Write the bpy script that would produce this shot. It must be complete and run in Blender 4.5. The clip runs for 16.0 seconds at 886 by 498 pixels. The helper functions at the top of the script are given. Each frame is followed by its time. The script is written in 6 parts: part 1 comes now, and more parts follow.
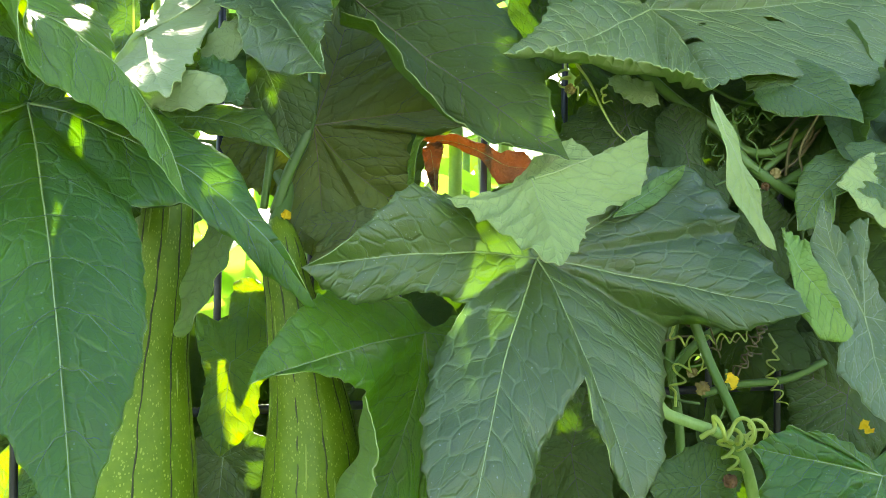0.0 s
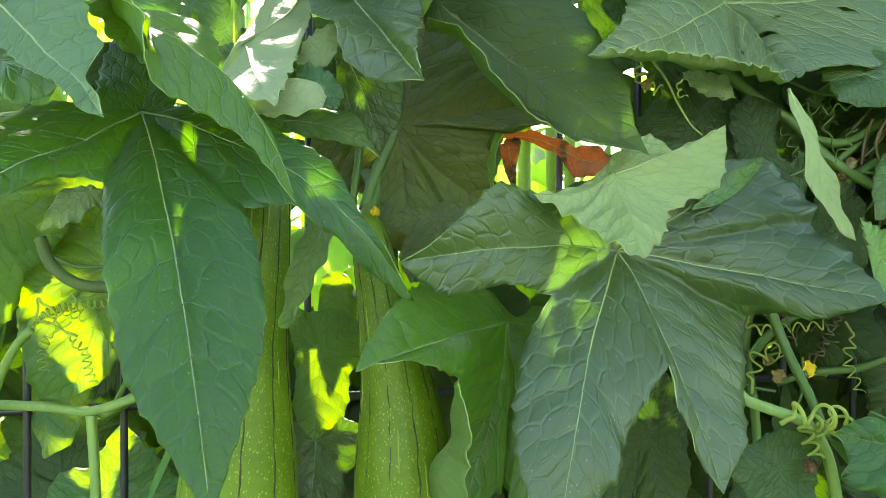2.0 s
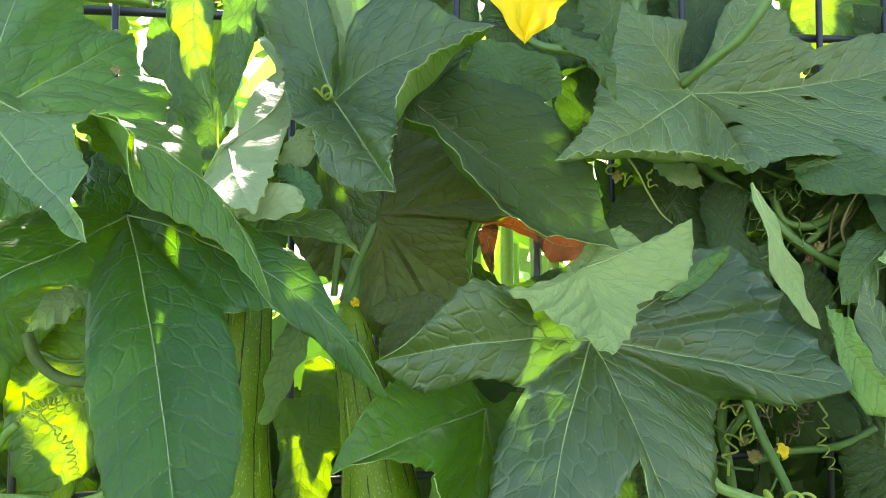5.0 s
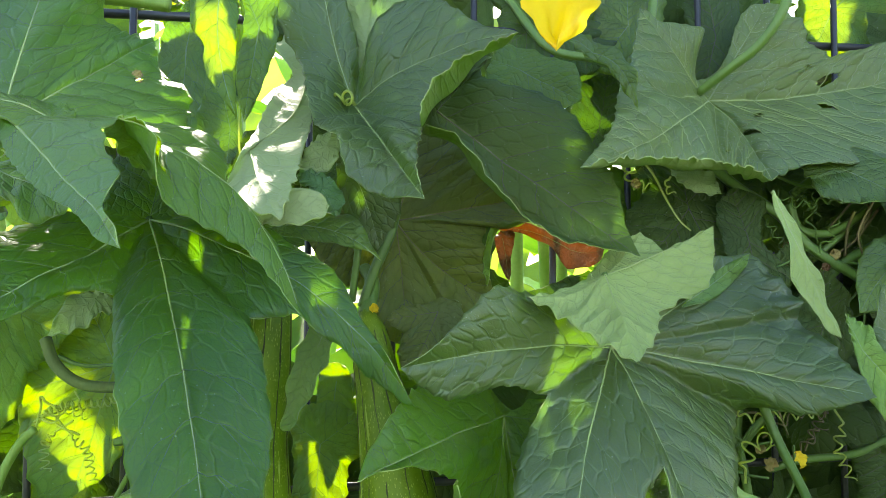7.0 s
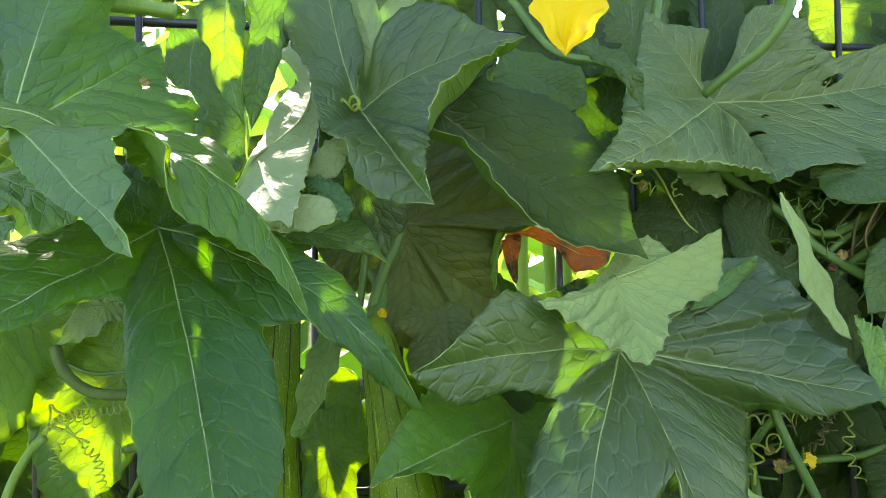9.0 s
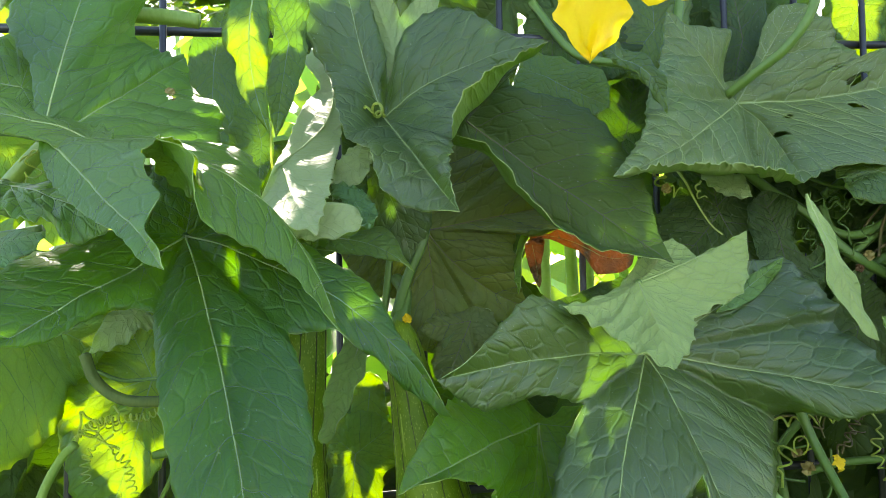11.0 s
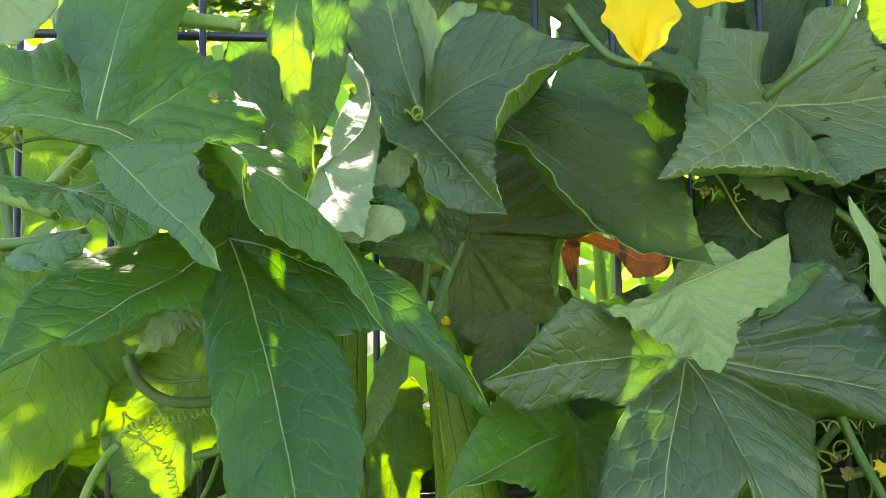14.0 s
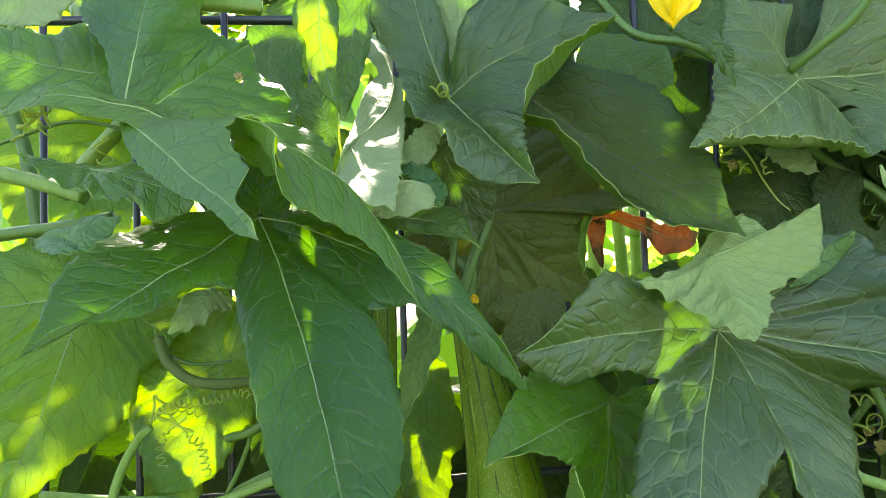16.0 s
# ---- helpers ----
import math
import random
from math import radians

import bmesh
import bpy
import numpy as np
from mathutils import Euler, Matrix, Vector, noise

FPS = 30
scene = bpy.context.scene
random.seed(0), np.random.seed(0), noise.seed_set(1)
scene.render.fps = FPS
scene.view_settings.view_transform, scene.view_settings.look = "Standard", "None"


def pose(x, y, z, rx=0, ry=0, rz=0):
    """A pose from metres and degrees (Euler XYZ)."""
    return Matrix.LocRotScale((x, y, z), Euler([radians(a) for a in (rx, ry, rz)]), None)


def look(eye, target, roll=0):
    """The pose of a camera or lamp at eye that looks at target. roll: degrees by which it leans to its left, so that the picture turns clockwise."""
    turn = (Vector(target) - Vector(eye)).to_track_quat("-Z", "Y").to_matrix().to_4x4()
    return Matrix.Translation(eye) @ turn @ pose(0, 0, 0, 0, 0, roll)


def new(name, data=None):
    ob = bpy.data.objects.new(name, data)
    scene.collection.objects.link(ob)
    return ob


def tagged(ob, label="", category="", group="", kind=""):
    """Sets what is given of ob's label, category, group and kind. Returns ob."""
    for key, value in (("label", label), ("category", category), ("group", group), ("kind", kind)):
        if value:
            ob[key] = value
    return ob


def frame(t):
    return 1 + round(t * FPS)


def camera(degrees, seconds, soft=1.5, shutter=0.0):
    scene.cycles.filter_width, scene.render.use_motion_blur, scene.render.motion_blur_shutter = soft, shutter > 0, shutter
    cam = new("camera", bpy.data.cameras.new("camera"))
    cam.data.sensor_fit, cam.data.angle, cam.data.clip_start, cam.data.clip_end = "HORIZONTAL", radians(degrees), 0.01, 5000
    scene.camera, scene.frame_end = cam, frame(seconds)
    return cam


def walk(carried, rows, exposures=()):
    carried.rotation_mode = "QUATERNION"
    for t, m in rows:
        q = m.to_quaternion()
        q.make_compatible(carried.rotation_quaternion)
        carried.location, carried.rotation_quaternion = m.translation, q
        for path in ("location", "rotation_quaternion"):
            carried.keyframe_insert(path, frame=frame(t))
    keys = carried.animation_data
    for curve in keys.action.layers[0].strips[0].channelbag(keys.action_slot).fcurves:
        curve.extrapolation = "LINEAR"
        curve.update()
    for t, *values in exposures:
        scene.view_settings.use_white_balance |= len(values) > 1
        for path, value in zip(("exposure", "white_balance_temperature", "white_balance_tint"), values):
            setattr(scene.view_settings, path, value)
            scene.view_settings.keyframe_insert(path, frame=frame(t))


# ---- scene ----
cam = camera(55.8, 16.0, soft=0.8)
METRES, EYE, TILT, LEAN, TURN = 0.14, 1.3, 0.0, 0.0, 0.0
ROWS = [
    (0.0, 0.0, 0.0, 0.0, 0.0, 0.0, -0.0),
    (0.5, -0.0261, -0.0223, -0.0161, 1.62, 0.02, 0.22),
    (1.0, -0.0716, -0.089, -0.0184, 3.4, -0.22, 0.32),
    (1.5, -0.0979, -0.1065, -0.0249, 3.75, -0.61, 0.5),
    (2.0, -0.12, -0.1467, 0.0209, 3.61, -0.74, 0.63),
    (2.5, -0.1146, -0.1902, 0.0859, 3.52, -0.6, 0.9),
    (3.0, -0.083, -0.1906, 0.0814, 3.58, 0.31, 1.04),
    (3.5, -0.0464, -0.1856, 0.1448, 3.43, 0.73, 1.09),
    (4.0, -0.0272, -0.21, 0.1924, 3.47, 1.53, 1.32),
    (6.5, -0.1132, -0.252, 0.1948, 2.86, 2.87, 0.85),
    (7.0, -0.143, -0.2411, 0.2036, 2.93, 2.87, 0.88),
    (7.5, -0.1605, -0.2423, 0.19, 2.95, 2.76, 0.95),
    (8.0, -0.1646, -0.2481, 0.2004, 2.98, 2.91, 1.18),
    (8.5, -0.1643, -0.2427, 0.2026, 3.03, 2.98, 1.33),
    (9.0, -0.1714, -0.2436, 0.2173, 3.02, 2.97, 1.39),
    (11.5, -0.2107, -0.2581, 0.246, 4.45, 2.89, 1.93),
    (12.0, -0.235, -0.2459, 0.2262, 4.38, 2.93, 1.89),
    (12.5, -0.2402, -0.2453, 0.224, 4.4, 2.98, 1.83),
    (13.0, -0.2539, -0.255, 0.232, 5.33, 3.13, 1.77),
    (13.5, -0.2891, -0.2739, 0.2554, 5.36, 3.3, 1.72),
    (14.0, -0.2919, -0.2758, 0.2389, 5.37, 3.27, 1.76),
    (14.5, -0.3023, -0.2563, 0.2158, 5.2, 3.08, 2.0),
    (15.0, -0.3395, -0.272, 0.2102, 5.19, 3.06, 2.25),
    (15.5, -0.3571, -0.2657, 0.1874, 5.62, 2.96, 2.46),
    (16.0, -0.3701, -0.2656, 0.1592, 6.12, 3.14, 2.79),
]
walk(cam, [(t, pose(0, 0, EYE, TILT, LEAN, TURN) @ pose(METRES * x, METRES * y, METRES * z, 90 + pitch, roll, yaw)) for t, x, y, z, yaw, pitch, roll in ROWS],
     exposures=[(0.0, 3.44, 7250, 12), (1.5, 3.34, 7200, 12), (3.5, 3.35, 7200, 12), (6.5, 3.13, 7250, 12), (13.0, 3.04, 7350, 12), (16.0, 3.08, 7350, 12)])

# ---- daylight ----
SUN_UP, SUN_FROM = 36, 10          # degrees above the horizon; degrees to the left of straight behind the fence
world_sky = bpy.data.worlds.new("sky")
scene.world = world_sky
world_sky.use_nodes = True
wn = world_sky.node_tree
sky = wn.nodes.new("ShaderNodeTexSky")
sky.sky_type = "NISHITA"
sky.sun_disc = False
sky.sun_elevation = radians(SUN_UP)
sky.sun_rotation = radians(-SUN_FROM)
wn.links.new(sky.outputs[0], wn.nodes["Background"].inputs[0])
wn.nodes["Background"].inputs[1].default_value = 0.13
sun = new("sun", bpy.data.lights.new("sun", "SUN"))
sun.data.energy, sun.data.angle, sun.data.color = 4.6, radians(0.53), (1.0, 0.95, 0.86)
sun_dir = Vector((-math.sin(radians(SUN_FROM)) * math.cos(radians(SUN_UP)), math.cos(radians(SUN_FROM)) * math.cos(radians(SUN_UP)), math.sin(radians(SUN_UP))))
sun.matrix_world = look(sun_dir * 10, (0, 0, 0))

# ---- materials ----


class Nodes:
    """A small wrapper for building node materials."""

    def __init__(self, name):
        self.mat = bpy.data.materials.new(name)
        self.mat.use_nodes = True
        self.t = self.mat.node_tree
        self.t.nodes.clear()
        self.out = self.t.nodes.new("ShaderNodeOutputMaterial")

    def put(self, target, value):
        if hasattr(value, "node"):
            self.t.links.new(value, target)
        elif isinstance(value, tuple) and len(value) == 3 and target.type == "RGBA":
            target.default_value = (*value, 1)
        else:
            target.default_value = value

    def node(self, kind, settings=(), **inputs):
        n = self.t.nodes.new("ShaderNode" + kind)
        for k, v in settings:
            setattr(n, k, v)
        for k, v in inputs.items():
            key = int(k[1:]) if k[0] == "i" and k[1:].isdigit() else k.replace("_", " ")
            self.put(n.inputs[key], v)
        return n

    def math(self, op, a, b=0.0, c=0.0):
        return self.node("Math", (("operation", op),), i0=a, i1=b, i2=c).outputs[0]

    def ramp(self, value, *stops):
        n = self.node("ValToRGB", i0=value)
        e = n.color_ramp.elements
        while len(e) < len(stops):
            e.new(0.5)
        for el, (at, col) in zip(e, stops):
            el.position, el.color = at, (*(col if isinstance(col, tuple) else (col,) * 3), 1)
        return n.outputs[0]

    def mix(self, fac, a, b):
        n = self.node("Mix", (("data_type", "RGBA"),))
        self.put(n.inputs[0], fac)
        self.put(n.inputs[6], a)
        self.put(n.inputs[7], b)
        return n.outputs[2]

    def noise(self, vec, scale, detail=3.0, rough=0.55):
        return self.node("TexNoise", Vector=vec, Scale=scale, Detail=detail, Roughness=rough).outputs[0]

    def bump(self, height, strength, distance, normal=None):
        n = self.node("Bump", Strength=strength, Distance=distance, Height=height)
        if normal is not None:
            self.put(n.inputs["Normal"], normal)
        return n.outputs[0]

    def surface(self, shader):
        self.t.links.new(shader, self.out.inputs[0])
        return self.mat


def leaf_material(name, low, high, vein, through_col, share, rough, spec, raised, dust=0.5):
    """A leaf skin: low/high blade colours, vein colour, colour and share of the light that shines through."""
    m = Nodes(name)
    pos = m.node("TexCoord").outputs["Object"]
    rand = m.node("ObjectInfo").outputs["Random"]
    shift = m.node("VectorMath", (("operation", "ADD"),), i0=pos, i1=m.node("CombineXYZ", X=m.math("MULTIPLY", rand, 7.0), Y=rand, Z=0.0).outputs[0]).outputs[0]
    # cells between the side veins, in rows that follow them, with a finer net inside
    warp = m.node("VectorMath", (("operation", "SCALE"),), i0=m.node("VectorMath", (("operation", "SUBTRACT"),), i0=m.node("TexNoise", Vector=shift, Scale=85.0, Detail=3.0).outputs[1], i1=(0.5, 0.5, 0.5)).outputs[0], Scale=0.5).outputs[0]
    rows_ = m.node("UVMap", (("uv_map", "Order"),)).outputs[0]
    placed = m.node("VectorMath", (("operation", "ADD"),), i0=m.node("VectorMath", (("operation", "ADD"),), i0=rows_, i1=warp).outputs[0], i1=(0.85, 0.0, 0.0)).outputs[0]
    cell = m.node("TexVoronoi", (("feature", "DISTANCE_TO_EDGE"), ("voronoi_dimensions", "2D")), Vector=placed, Scale=1.0, Randomness=0.7).outputs[0]
    dome = m.node("TexVoronoi", (("feature", "SMOOTH_F1"), ("voronoi_dimensions", "2D")), Vector=placed, Scale=1.0, Randomness=0.7, Smoothness=0.12).outputs[0]
    finer = m.node("VectorMath", (("operation", "MULTIPLY"),), i0=placed, i1=(3.6, 2.7, 1.0)).outputs[0]
    fine = m.node("TexVoronoi", (("feature", "DISTANCE_TO_EDGE"), ("voronoi_dimensions", "2D")), Vector=finer, Scale=1.0, Randomness=0.9).outputs[0]
    net = m.node("MapRange", (("interpolation_type", "SMOOTHSTEP"),), Value=cell, From_Min=0.0, From_Max=0.04, To_Min=1.0, To_Max=0.0).outputs[0]
    groove = m.node("MapRange", (("interpolation_type", "SMOOTHSTEP"),), Value=cell, From_Min=0.0, From_Max=0.15, To_Min=0.0, To_Max=1.0).outputs[0]
    round_ = m.node("MapRange", Value=dome, From_Min=0.0, From_Max=0.75, To_Min=1.0, To_Max=0.0).outputs[0]
    quilt = m.math("ADD", m.math("MULTIPLY", groove, 0.42), m.math("MULTIPLY", round_, 0.30))
    fnet = m.node("MapRange", (("interpolation_type", "SMOOTHSTEP"),), Value=fine, From_Min=0.0, From_Max=0.16, To_Min=1.0, To_Max=0.0).outputs[0]
    patch_ = m.noise(shift, 14.0, 4.0)
    broad_ = m.noise(shift, 7.0, 2.0)
    grain = m.noise(shift, 420.0, 3.0)
    tone = m.math("ADD", m.math("MULTIPLY", patch_, 0.6), m.math("ADD", m.math("MULTIPLY", grain, 0.25), m.math("ADD", m.math("MULTIPLY", m.math("SUBTRACT", rand, 0.5), 0.5), m.math("MULTIPLY", round_, 0.16))))
    col = m.mix(m.ramp(tone, (0.25, 0.0), (0.8, 1.0)), low, high)
    # some stretches of the blade are bluer: sky reflection put into the colour
    cool = (low[0] * 0.75, low[1] * 1.05, low[1] * 0.62)
    col = m.mix(m.math("MULTIPLY", m.ramp(broad_, (0.36, 0.0), (0.62, 1.0)), 0.65 if raised > 0 else 0.1), col, cool)
    fade_ = m.ramp(m.noise(shift, 30.0, 2.0), (0.30, 0.35), (0.65, 1.0))
    line = m.math("MULTIPLY", m.math("MULTIPLY", net, fade_), 0.54 if raised > 0 else 0.55)
    line = m.math("MAXIMUM", line, m.math("MULTIPLY", fnet, 0.13))
    col = m.mix(line, col, vein)
    # dust, scars and pale flecks
    fleck = m.node("TexVoronoi", Vector=m.node("VectorMath", (("operation", "ADD"),), i0=shift, i1=m.node("VectorMath", (("operation", "SCALE"),), i0=m.node("TexNoise", Vector=shift, Scale=900.0).outputs[1], Scale=0.0012).outputs[0]).outputs[0], Scale=480.0)
    rare = m.node("TexWhiteNoise", i0=fleck.outputs["Position"]).outputs[0]
    spot = m.math("MULTIPLY", m.math("LESS_THAN", fleck.outputs[0], m.math("MULTIPLY", m.noise(shift, 90.0), 0.36)), m.math("GREATER_THAN", rare, m.math("SUBTRACT", 1.0, m.math("MULTIPLY", m.ramp(m.noise(shift, 22.0), (0.40, 0.02), (0.70, 0.5)), dust))))
    col = m.mix(m.math("MULTIPLY", spot, 0.48), col, (0.44, 0.46, 0.27))
    scar = m.ramp(m.noise(shift, 48.0, 5.0, 0.7), (0.69, 0.0), (0.78, 1.0))
    col = m.mix(m.math("MULTIPLY", scar, 0.4 * min(dust, 1.2)), col, (0.30, 0.34, 0.16))
    height = m.math("ADD", m.math("MULTIPLY", quilt, 0.62), m.math("MULTIPLY", grain, 0.07))
    height = m.math("SUBTRACT", height, m.math("MULTIPLY", fnet, 0.05))
    n = m.bump(height, 0.8 * abs(raised), 0.0016 * (1 if raised > 0 else -1))
    gloss = m.math("ADD", rough, m.math("MULTIPLY", m.math("SUBTRACT", patch_, 0.5), 0.25))
    body = m.node("BsdfPrincipled", Base_Color=col, Roughness=gloss, Normal=n)
    body.inputs["Specular IOR Level"].default_value = spec
    lines2 = m.math("MAXIMUM", m.math("MULTIPLY", net, 0.45), m.math("MULTIPLY", fnet, 0.2))
    tcol = m.mix(lines2, m.mix(patch_, through_col, tuple(c * 0.72 for c in through_col)), tuple(c * 0.45 for c in through_col))
    trans = m.node("BsdfTranslucent", Color=tcol, Normal=n)
    return m.surface(m.node("MixShader", i0=share, i1=body.outputs[0], i2=trans.outputs[0]).outputs[0])


def plain(name, low, high, scale=60.0, rough=0.5, bump=0.3, depth=0.0006, share=0.0, through_col=(0.3, 0.5, 0.05), spec=0.4, metal=0.0, stretch=(1, 1, 1)):
    """A simple mottled surface, with an optional share of light shining through."""
    m = Nodes(name)
    pos = m.node("Mapping", Vector=m.node("TexCoord").outputs["Object"], Scale=stretch).outputs[0]
    rand = m.node("ObjectInfo").outputs["Random"]
    big, small = m.noise(pos, scale, 4.0), m.noise(pos, scale * 8, 3.0)
    tone = m.math("ADD", m.math("MULTIPLY", big, 0.65), m.math("ADD", m.math("MULTIPLY", small, 0.35), m.math("MULTIPLY", m.math("SUBTRACT", rand, 0.5), 0.25)))
    col = m.mix(m.ramp(tone, (0.3, 0.0), (0.7, 1.0)), low, high)
    n = m.bump(m.math("ADD", big, m.math("MULTIPLY", small, 0.5)), bump, depth)
    body = m.node("BsdfPrincipled", Base_Color=col, Roughness=rough, Metallic=metal, Normal=n)
    body.inputs["Specular IOR Level"].default_value = spec
    if not share:
        return m.surface(body.outputs[0])
    trans = m.node("BsdfTranslucent", Color=m.mix(big, through_col, tuple(c * 0.7 for c in through_col)), Normal=n)
    return m.surface(m.node("MixShader", i0=share, i1=body.outputs[0], i2=trans.outputs[0]).outputs[0])


VEIN = (0.20, 0.29, 0.09)
SKIN = {
    # tint: (upper skin, lower skin)
    "": (leaf_material("leaf_upper", (0.022, 0.044, 0.008), (0.088, 0.134, 0.024), VEIN, (0.58, 0.82, 0.012), 0.48, 0.40, 0.54, 1.0),
         leaf_material("leaf_lower", (0.10, 0.145, 0.042), (0.155, 0.205, 0.066), (0.26, 0.34, 0.14), (0.46, 0.80, 0.04), 0.42, 0.6, 0.3, -1.0, 0.1)),
    # darker copy of the leaf skins: deep shade put into the colour
    "dark": (leaf_material("shade_dark_leaf_upper", (0.020, 0.042, 0.007), (0.048, 0.080, 0.014), (0.13, 0.14, 0.045), (0.40, 0.62, 0.03), 0.32, 0.5, 0.22, 1.0),
             leaf_material("shade_dark_leaf_lower", (0.07, 0.12, 0.035), (0.11, 0.17, 0.05), (0.2, 0.25, 0.1), (0.4, 0.66, 0.04), 0.34, 0.6, 0.3, -1.0, 0.1)),
    "pale": (leaf_material("pale_leaf_upper", (0.065, 0.13, 0.036), (0.115, 0.20, 0.055), (0.25, 0.34, 0.12), (0.50, 0.82, 0.05), 0.40, 0.48, 0.4, 1.0, 0.2),
             leaf_material("pale_leaf_lower", (0.17, 0.215, 0.085), (0.27, 0.32, 0.14), (0.40, 0.46, 0.24), (0.50, 0.76, 0.10), 0.30, 0.6, 0.3, -0.55, 0.06)),
    "deep": (leaf_material("deep_leaf_upper", (0.018, 0.034, 0.008), (0.066, 0.094, 0.022), VEIN, (0.56, 0.80, 0.012), 0.30, 0.38, 0.5, 1.0),
             leaf_material("deep_leaf_lower", (0.10, 0.145, 0.042), (0.155, 0.205, 0.066), (0.26, 0.34, 0.14), (0.46, 0.80, 0.04), 0.40, 0.6, 0.3, -1.0, 0.1)),
    "lush": (leaf_material("lush_leaf_upper", (0.018, 0.044, 0.006), (0.068, 0.126, 0.015), VEIN, (0.55, 0.86, 0.010), 0.52, 0.40, 0.42, 1.0),
             leaf_material("lush_leaf_lower", (0.09, 0.15, 0.036), (0.145, 0.21, 0.055), (0.26, 0.34, 0.14), (0.46, 0.80, 0.03), 0.46, 0.6, 0.3, -1.0, 0.1)),
    "olive": (leaf_material("olive_leaf_upper", (0.060, 0.080, 0.014), (0.135, 0.158, 0.033), (0.20, 0.17, 0.06), (0.50, 0.56, 0.02), 0.42, 0.5, 0.3, 1.0),
              leaf_material("olive_leaf_lower", (0.08, 0.12, 0.035), (0.12, 0.17, 0.05), (0.2, 0.25, 0.1), (0.5, 0.6, 0.04), 0.40, 0.6, 0.3, -1.0, 0.1)),
    "soft": (leaf_material("soft_leaf_upper", (0.065, 0.13, 0.036), (0.115, 0.20, 0.055), (0.25, 0.34, 0.12), (0.50, 0.82, 0.05), 0.40, 0.48, 0.4, 1.0, 0.2),
             leaf_material("soft_leaf_lower", (0.18, 0.235, 0.072), (0.305, 0.37, 0.125), (0.36, 0.42, 0.20), (0.50, 0.80, 0.06), 0.36, 0.6, 0.3, -0.8, 0.06)),
    "thin": (leaf_material("thin_leaf_upper", (0.032, 0.090, 0.010), (0.066, 0.150, 0.018), (0.16, 0.24, 0.05), (0.68, 0.82, 0.008), 0.50, 0.48, 0.4, 0.8, 0.2),
             leaf_material("thin_leaf_lower", (0.09, 0.19, 0.045), (0.14, 0.26, 0.06), (0.16, 0.24, 0.05), (0.62, 0.85, 0.01), 0.52, 0.6, 0.3, -0.8, 0.1)),
}
# brighter base colour that stands in for sun shining through the leaf
SKIN["young"] = (leaf_material("young_leaf_upper", (0.12, 0.22, 0.016), (0.20, 0.32, 0.03), (0.26, 0.36, 0.08), (0.40, 0.58, 0.01), 0.50, 0.48, 0.4, 0.8, 0.2), SKIN["thin"][1])
SKIN["dusty"] = (leaf_material("dusty_leaf_upper", (0.050, 0.074, 0.024), (0.105, 0.138, 0.044), (0.34, 0.35, 0.14), (0.48, 0.74, 0.04), 0.36, 0.45, 0.45, 1.0, 9.0), SKIN["pale"][1])
# lighter blade colour: daylight coming through the leaf is put into it
SKIN["fresh"] = (leaf_material("light_through_leaf_upper", (0.040, 0.085, 0.014), (0.120, 0.195, 0.034), VEIN, (0.55, 0.86, 0.010), 0.46, 0.42, 0.42, 1.0), SKIN["lush"][1])
RIB = plain("leaf_rib", (0.23, 0.31, 0.08), (0.33, 0.40, 0.13), 120, 0.5, 0.2, 0.0003, 0.2, (0.4, 0.6, 0.1))
VEIN_FINE = plain("fine_vein", (0.10, 0.155, 0.040), (0.16, 0.22, 0.060), 120, 0.5, 0.2, 0.0003, 0.25, (0.4, 0.6, 0.06))
# darker vein colour that stands in for veins seen against the light
VEIN_DARK = plain("backlit_dark_vein", (0.05, 0.10, 0.014), (0.08, 0.14, 0.022), 120, 0.5, 0.2, 0.0003, 0.35, (0.30, 0.42, 0.02))
VEIN_PALE = plain("pale_vein", (0.36, 0.44, 0.21), (0.46, 0.53, 0.28), 120, 0.55, 0.2, 0.0003, 0.25, (0.4, 0.6, 0.1))
RIB_RED = plain("old_leaf_main_rib", (0.15, 0.14, 0.045), (0.24, 0.17, 0.07), 120, 0.5, 0.2, 0.0003)
# ribs of old leaves, and of leaves darkened for shade
RIB_DARK = plain("old_and_shaded_leaf_rib", (0.09, 0.105, 0.03), (0.15, 0.14, 0.045), 120, 0.5, 0.2, 0.0003)
STALK = plain("green_stalk", (0.050, 0.105, 0.016), (0.100, 0.175, 0.032), 90, 0.45, 0.4, 0.0005, 0.12, (0.45, 0.7, 0.06), stretch=(1, 1, 0.25))
PALE_STALK = plain("pale_stalk", (0.13, 0.22, 0.04), (0.24, 0.34, 0.085), 90, 0.5, 0.4, 0.0005, 0.2, (0.5, 0.75, 0.08), stretch=(1, 1, 0.25))
OLD_STALK = plain("old_stalk", (0.040, 0.066, 0.010), (0.085, 0.120, 0.024), 90, 0.75, 0.6, 0.0006, 0.05, (0.45, 0.6, 0.06), stretch=(1, 1, 0.25))
TENDRIL = plain("tendril", (0.22, 0.29, 0.05), (0.36, 0.42, 0.10), 120, 0.45, 0.2, 0.0003, 0.5, (0.85, 0.9, 0.25))
WIRE = plain("fence_wire", (0.006, 0.006, 0.007), (0.02, 0.02, 0.022), 50, 0.38, 0.2, 0.0002, spec=0.5)
DRY = plain("dry_leaf", (0.06, 0.034, 0.018), (0.19, 0.105, 0.05), 70, 0.75, 0.9, 0.003, 0.19, (0.95, 0.45, 0.03), 0.2)
SKIN["dry"] = (DRY, DRY)
PETAL = plain("yellow_petal", (0.85, 0.50, 0.002), (0.93, 0.64, 0.004), 80, 0.5, 0.4, 0.0008, 0.45, (0.98, 0.80, 0.03), 0.3)
